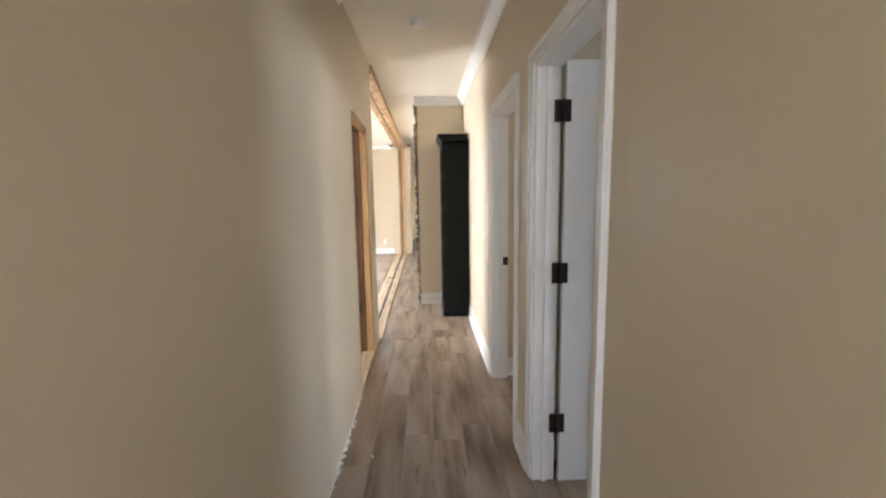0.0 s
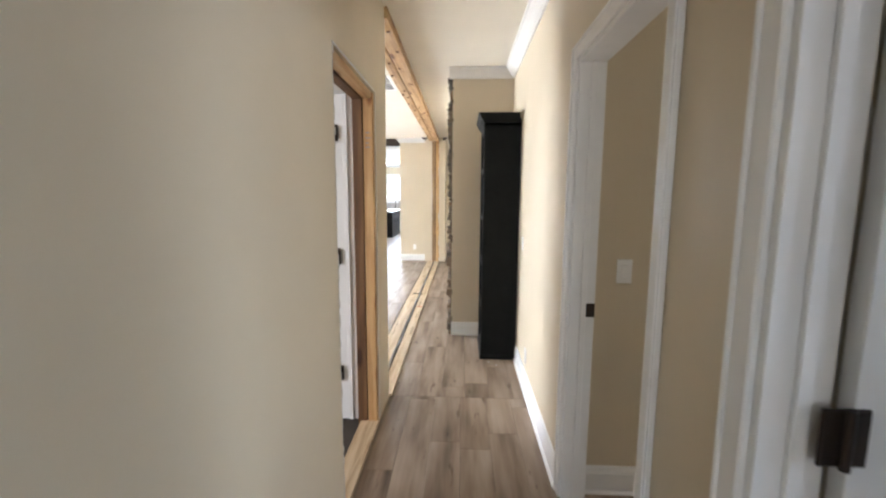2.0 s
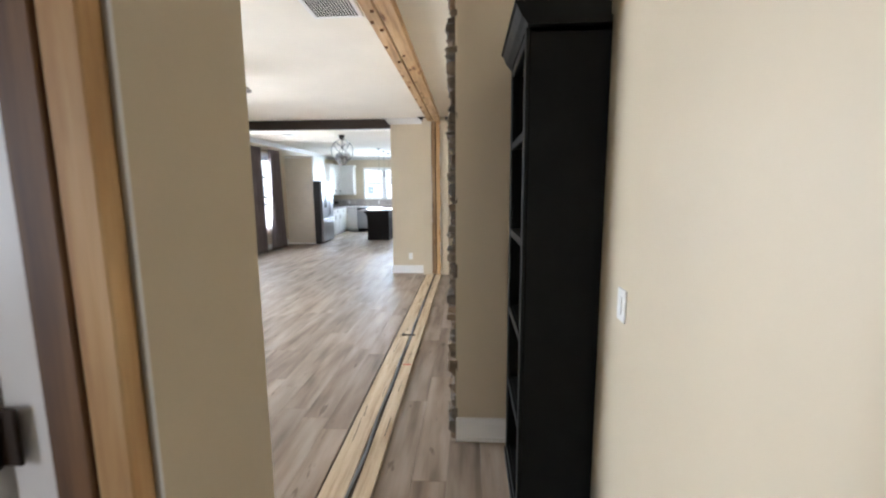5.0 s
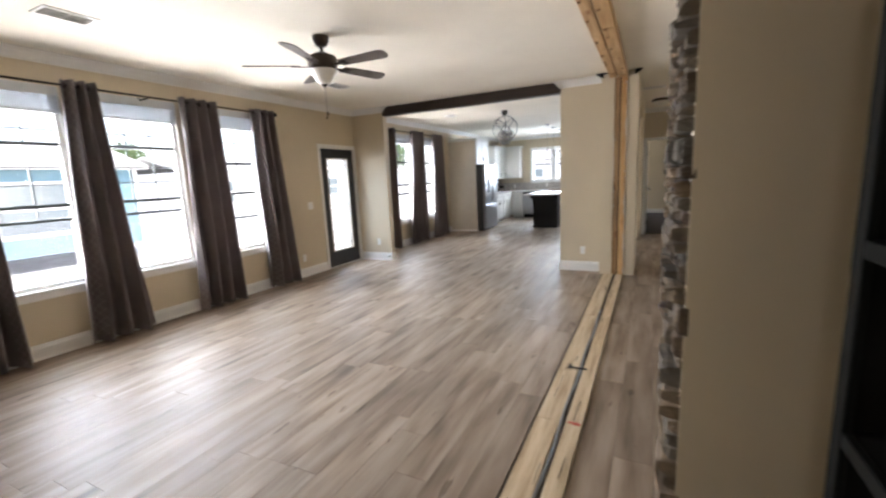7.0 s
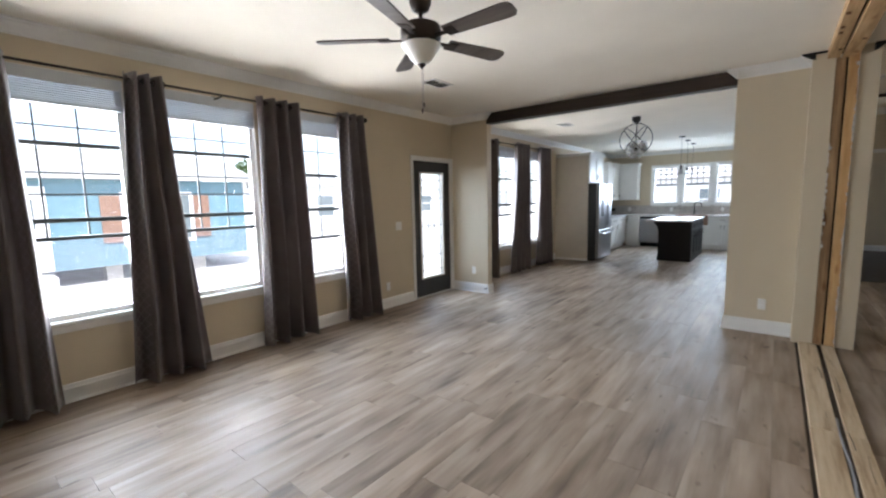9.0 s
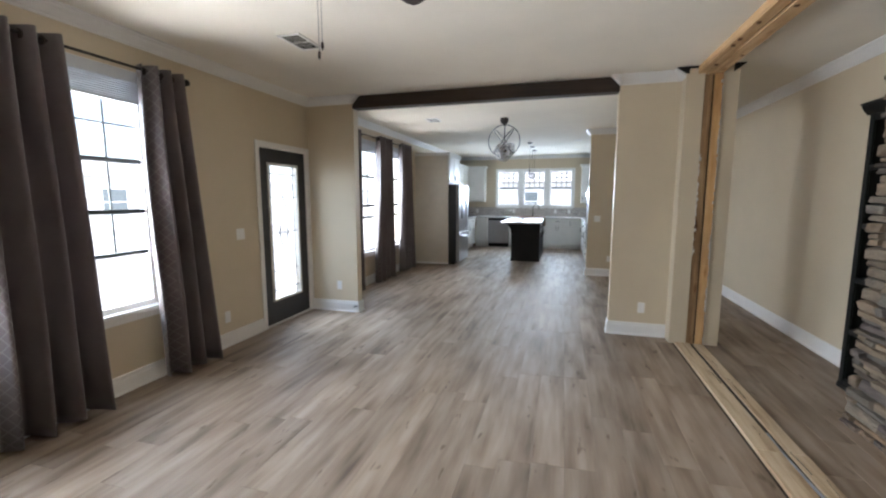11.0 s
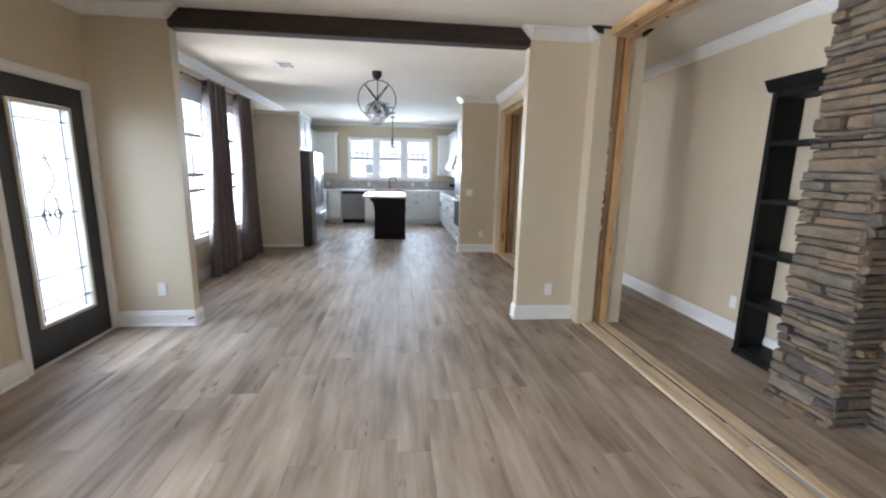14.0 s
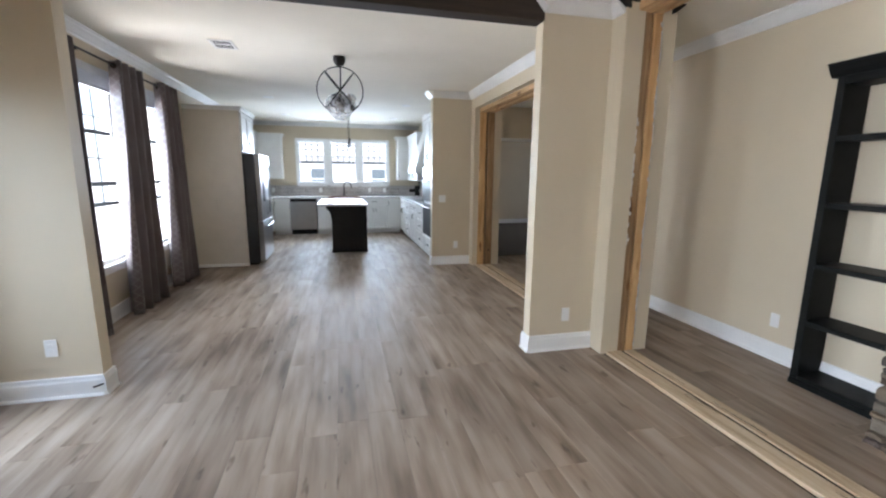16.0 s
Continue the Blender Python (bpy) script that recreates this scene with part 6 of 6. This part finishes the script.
for k in range(14):
    b = bmesh.new()
    j = lambda s: rr.uniform(-s, s)
    ring0 = [b.verts.new((x, 0, z)) for x, z in ((0, 0), (1, 0), (1, 1), (0, 1))]
    ring1 = [b.verts.new((x + j(0.010), 0.74 + j(0.10), z + j(0.05))) for x, z in ((0.004, 0.03), (0.996, 0.03), (0.996, 0.97), (0.004, 0.97))]
    ring2 = [b.verts.new((x + j(0.012), 1.0 + j(0.13), z + j(0.07))) for x, z in ((0.035, 0.17), (0.36, 0.12), (0.66, 0.13), (0.965, 0.17), (0.965, 0.83), (0.64, 0.88), (0.34, 0.87), (0.035, 0.83))]
    for a, c in zip(range(4), (1, 2, 3, 0)):
        b.faces.new((ring0[a], ring0[c], ring1[c], ring1[a]))
    r2 = ring2
    b.faces.new((ring1[0], ring1[1], r2[3], r2[2], r2[1], r2[0]))
    b.faces.new((ring1[1], ring1[2], r2[4], r2[3]))
    b.faces.new((ring1[2], ring1[3], r2[7], r2[6], r2[5], r2[4]))
    b.faces.new((ring1[3], ring1[0], r2[0], r2[7]))
    b.faces.new((r2[0], r2[1], r2[6], r2[7]))
    b.faces.new((r2[1], r2[2], r2[5], r2[6]))
    b.faces.new((r2[2], r2[3], r2[4], r2[5]))
    variants.append(mesh_of("stone", b, STONE1))
stones = []


def stone_face(p0, p1, n, z0, z1, depth, longest, seed, least=0.10):
    """Courses of stones on the vertical face from p0 to p1 that looks towards n."""
    rr = random.Random(seed)
    d = Vector((p1[0] - p0[0], p1[1] - p0[1], 0))
    length = d.length
    d.normalize()
    z = z0
    while z < z1 - 0.012:
        h = min(rr.choice((0.031, 0.038, 0.046, 0.055, 0.067, 0.084)), z1 - z)
        u = -rr.uniform(0.0, 0.018)
        while u < length - 0.02:
            w = rr.uniform(least, longest) if rr.random() < 0.7 else rr.uniform(0.07, 0.14)
            if length - u - w < 0.07:
                w = length - u + rr.uniform(-0.004, 0.018)
            m = Matrix(((d.x, n[0], 0, p0[0] + d.x * u), (d.y, n[1], 0, p0[1] + d.y * u), (0, 0, 1, z), (0, 0, 0, 1)))
            m = m @ Matrix.Translation((w / 2, 0, 0)) @ Matrix.Rotation(radians(rr.uniform(-1.8, 1.8)), 4, "Y") @ Matrix.Translation((-w / 2, 0, 0))
            cuts = (0.0, rr.uniform(0.38, 0.62), 1.0) if h > 0.05 and rr.random() < 0.2 else (0.0, 1.0)
            for c0, c1 in zip(cuts, cuts[1:]):
                mm = m @ Matrix.Translation((0, 0, c0 * h))
                stones.append((mm @ Matrix.Diagonal((w - rr.uniform(0.002, 0.008), depth * rr.uniform(0.5, 1.4), (c1 - c0) * h - 0.004, 1)), rr.randrange(14)))
            u += w
        z += h


stone_face((0.0, 8.53), (0.0, 8.935), (-1, 0), 0.0, ZC, 0.055, 0.40, 1, 0.14)
stone_face((-0.03, 8.56), (0.30, 8.56), (0, -1), 0.0, ZC, 0.050, 0.40, 2, 0.22)
stone_face((-0.09, 5.375), (-0.09, 5.80), (-1, 0), 0.0, ZC, 0.045, 0.34, 3)
near_count = 300
stone_face((0.25, 7.2), (0.25, 8.52), (-1, 0), 0.0, 1.22, 0.055, 0.36, 4)
stone_face((0.25, 5.80), (0.25, 7.2), (-1, 0), 0.0, 1.22, 0.055, 0.36, 5)
stone_face((-0.05, 5.80), (0.30, 5.80), (0, 1), 0.0, ZC, 0.05, 0.30, 6)
for m, k in stones[:near_count]:
    s = new("stone", variants[k])
    s.parent = fire
    s.matrix_local = m
rest = bmesh.new()
for m, k in stones[near_count:]:
    n0 = len(rest.verts)
    rest.from_mesh(variants[k])
    rest.verts.ensure_lookup_table()
    for v in rest.verts[n0:]:
        v.co = m @ v.co
me = bpy.data.meshes.new("stone_rest")
bmesh.ops.recalc_face_normals(rest, faces=rest.faces[:])
rest.to_mesh(me)
rest.free()
me.materials.append(STONE2)
ob = tagged(new("stone_rest", me), kind="stuff")
ob.parent = fire

# ---- plank floor ----
floor = tagged(new("floor"), "greige wood-look vinyl plank floor", "", "", "structure")
ORIGIN[floor.name] = Vector()
PW, PL = 0.182, 1.22
rr = random.Random(4)
whole = mesh_of("plank", box(-PW / 2 + 0.0003, PW / 2 - 0.0003, -PL / 2 + 0.0005, PL / 2 - 0.0005, -0.010, 0.0, 0.0010), PLANK1)
near, far_boards = [], []


def lay(x0, x1, y0, y1, nearest):
    """Rows of planks along y, cut at the edges; whole planks inside `nearest` become parts."""
    k = 0
    x = x0
    while x < x1 - 0.01:
        w = min(PW, x1 - x)
        y = y0 - rr.uniform(0.1, PL - 0.1)
        while y < y1:
            a, b = max(y, y0), min(y + PL, y1)
            if b - a > 0.03:
                cx, cy = x + w / 2, (a + b) / 2
                full = abs(w - PW) < 1e-6 and abs(b - a - PL) < 1e-6
                if full and nearest and nearest[0] < cy < nearest[1]:
                    near.append((cx, cy))
                else:
                    far_boards.append((x, x + w, a, b))
            y += PL
        x += w
        k += 1


lay(XW + 0.0, -0.786, YO0, YB - 0.0, (4.2, 14.2))
lay(ME1 - 0.01, XE + 0.0, -2.0, YO0 - 0.01, None)
lay(-0.503, XE + 0.0, YO0 - 0.01, 14.56, None)
lay(XE, XE + 0.125, 0.9, 1.8, None)
lay(XE, XE + 0.125, 2.05, 2.95, None)
lay(XE + 0.125, 4.6, 1.96, 5.42, None)
lay(XE + 0.125, 4.6, -2.0, 1.86, None)
lay(XW, -0.80, -2.0, YS, None)
lay(-0.787, -0.503, 13.86, 14.56, None)
near.sort(key=lambda p: abs(p[0] + 2.2) + 0.35 * abs(p[1] - 8.5))
for cx, cy in near[300:]:
    far_boards.append((cx - PW / 2, cx + PW / 2, cy - PL / 2, cy + PL / 2))
for cx, cy in near[:300]:
    p = new("plank", whole)
    p.parent, p.location = floor, (cx, cy, 0)
verts, faces = [], []
e, g = 0.0010, 0.0005
for x0, x1, y0, y1 in far_boards:
    i = len(verts)
    verts += [(x0 + g, y0 + g, -0.010), (x1 - g, y0 + g, -0.010), (x1 - g, y1 - g, -0.010), (x0 + g, y1 - g, -0.010),
              (x0 + g, y0 + g, -e), (x1 - g, y0 + g, -e), (x1 - g, y1 - g, -e), (x0 + g, y1 - g, -e),
              (x0 + g + e, y0 + g + e, 0), (x1 - g - e, y0 + g + e, 0), (x1 - g - e, y1 - g - e, 0), (x0 + g + e, y1 - g - e, 0)]
    for a in range(4):
        b = (a + 1) % 4
        faces += [(i + a, i + b, i + 4 + b, i + 4 + a), (i + 4 + a, i + 4 + b, i + 8 + b, i + 8 + a)]
    faces.append((i + 8, i + 9, i + 10, i + 11))
me = bpy.data.meshes.new("plank_rest")
me.from_pydata(verts, [], faces)
me.materials.append(PLANK2)
ob = tagged(new("plank_rest", me), kind="stuff")
ob.parent = floor
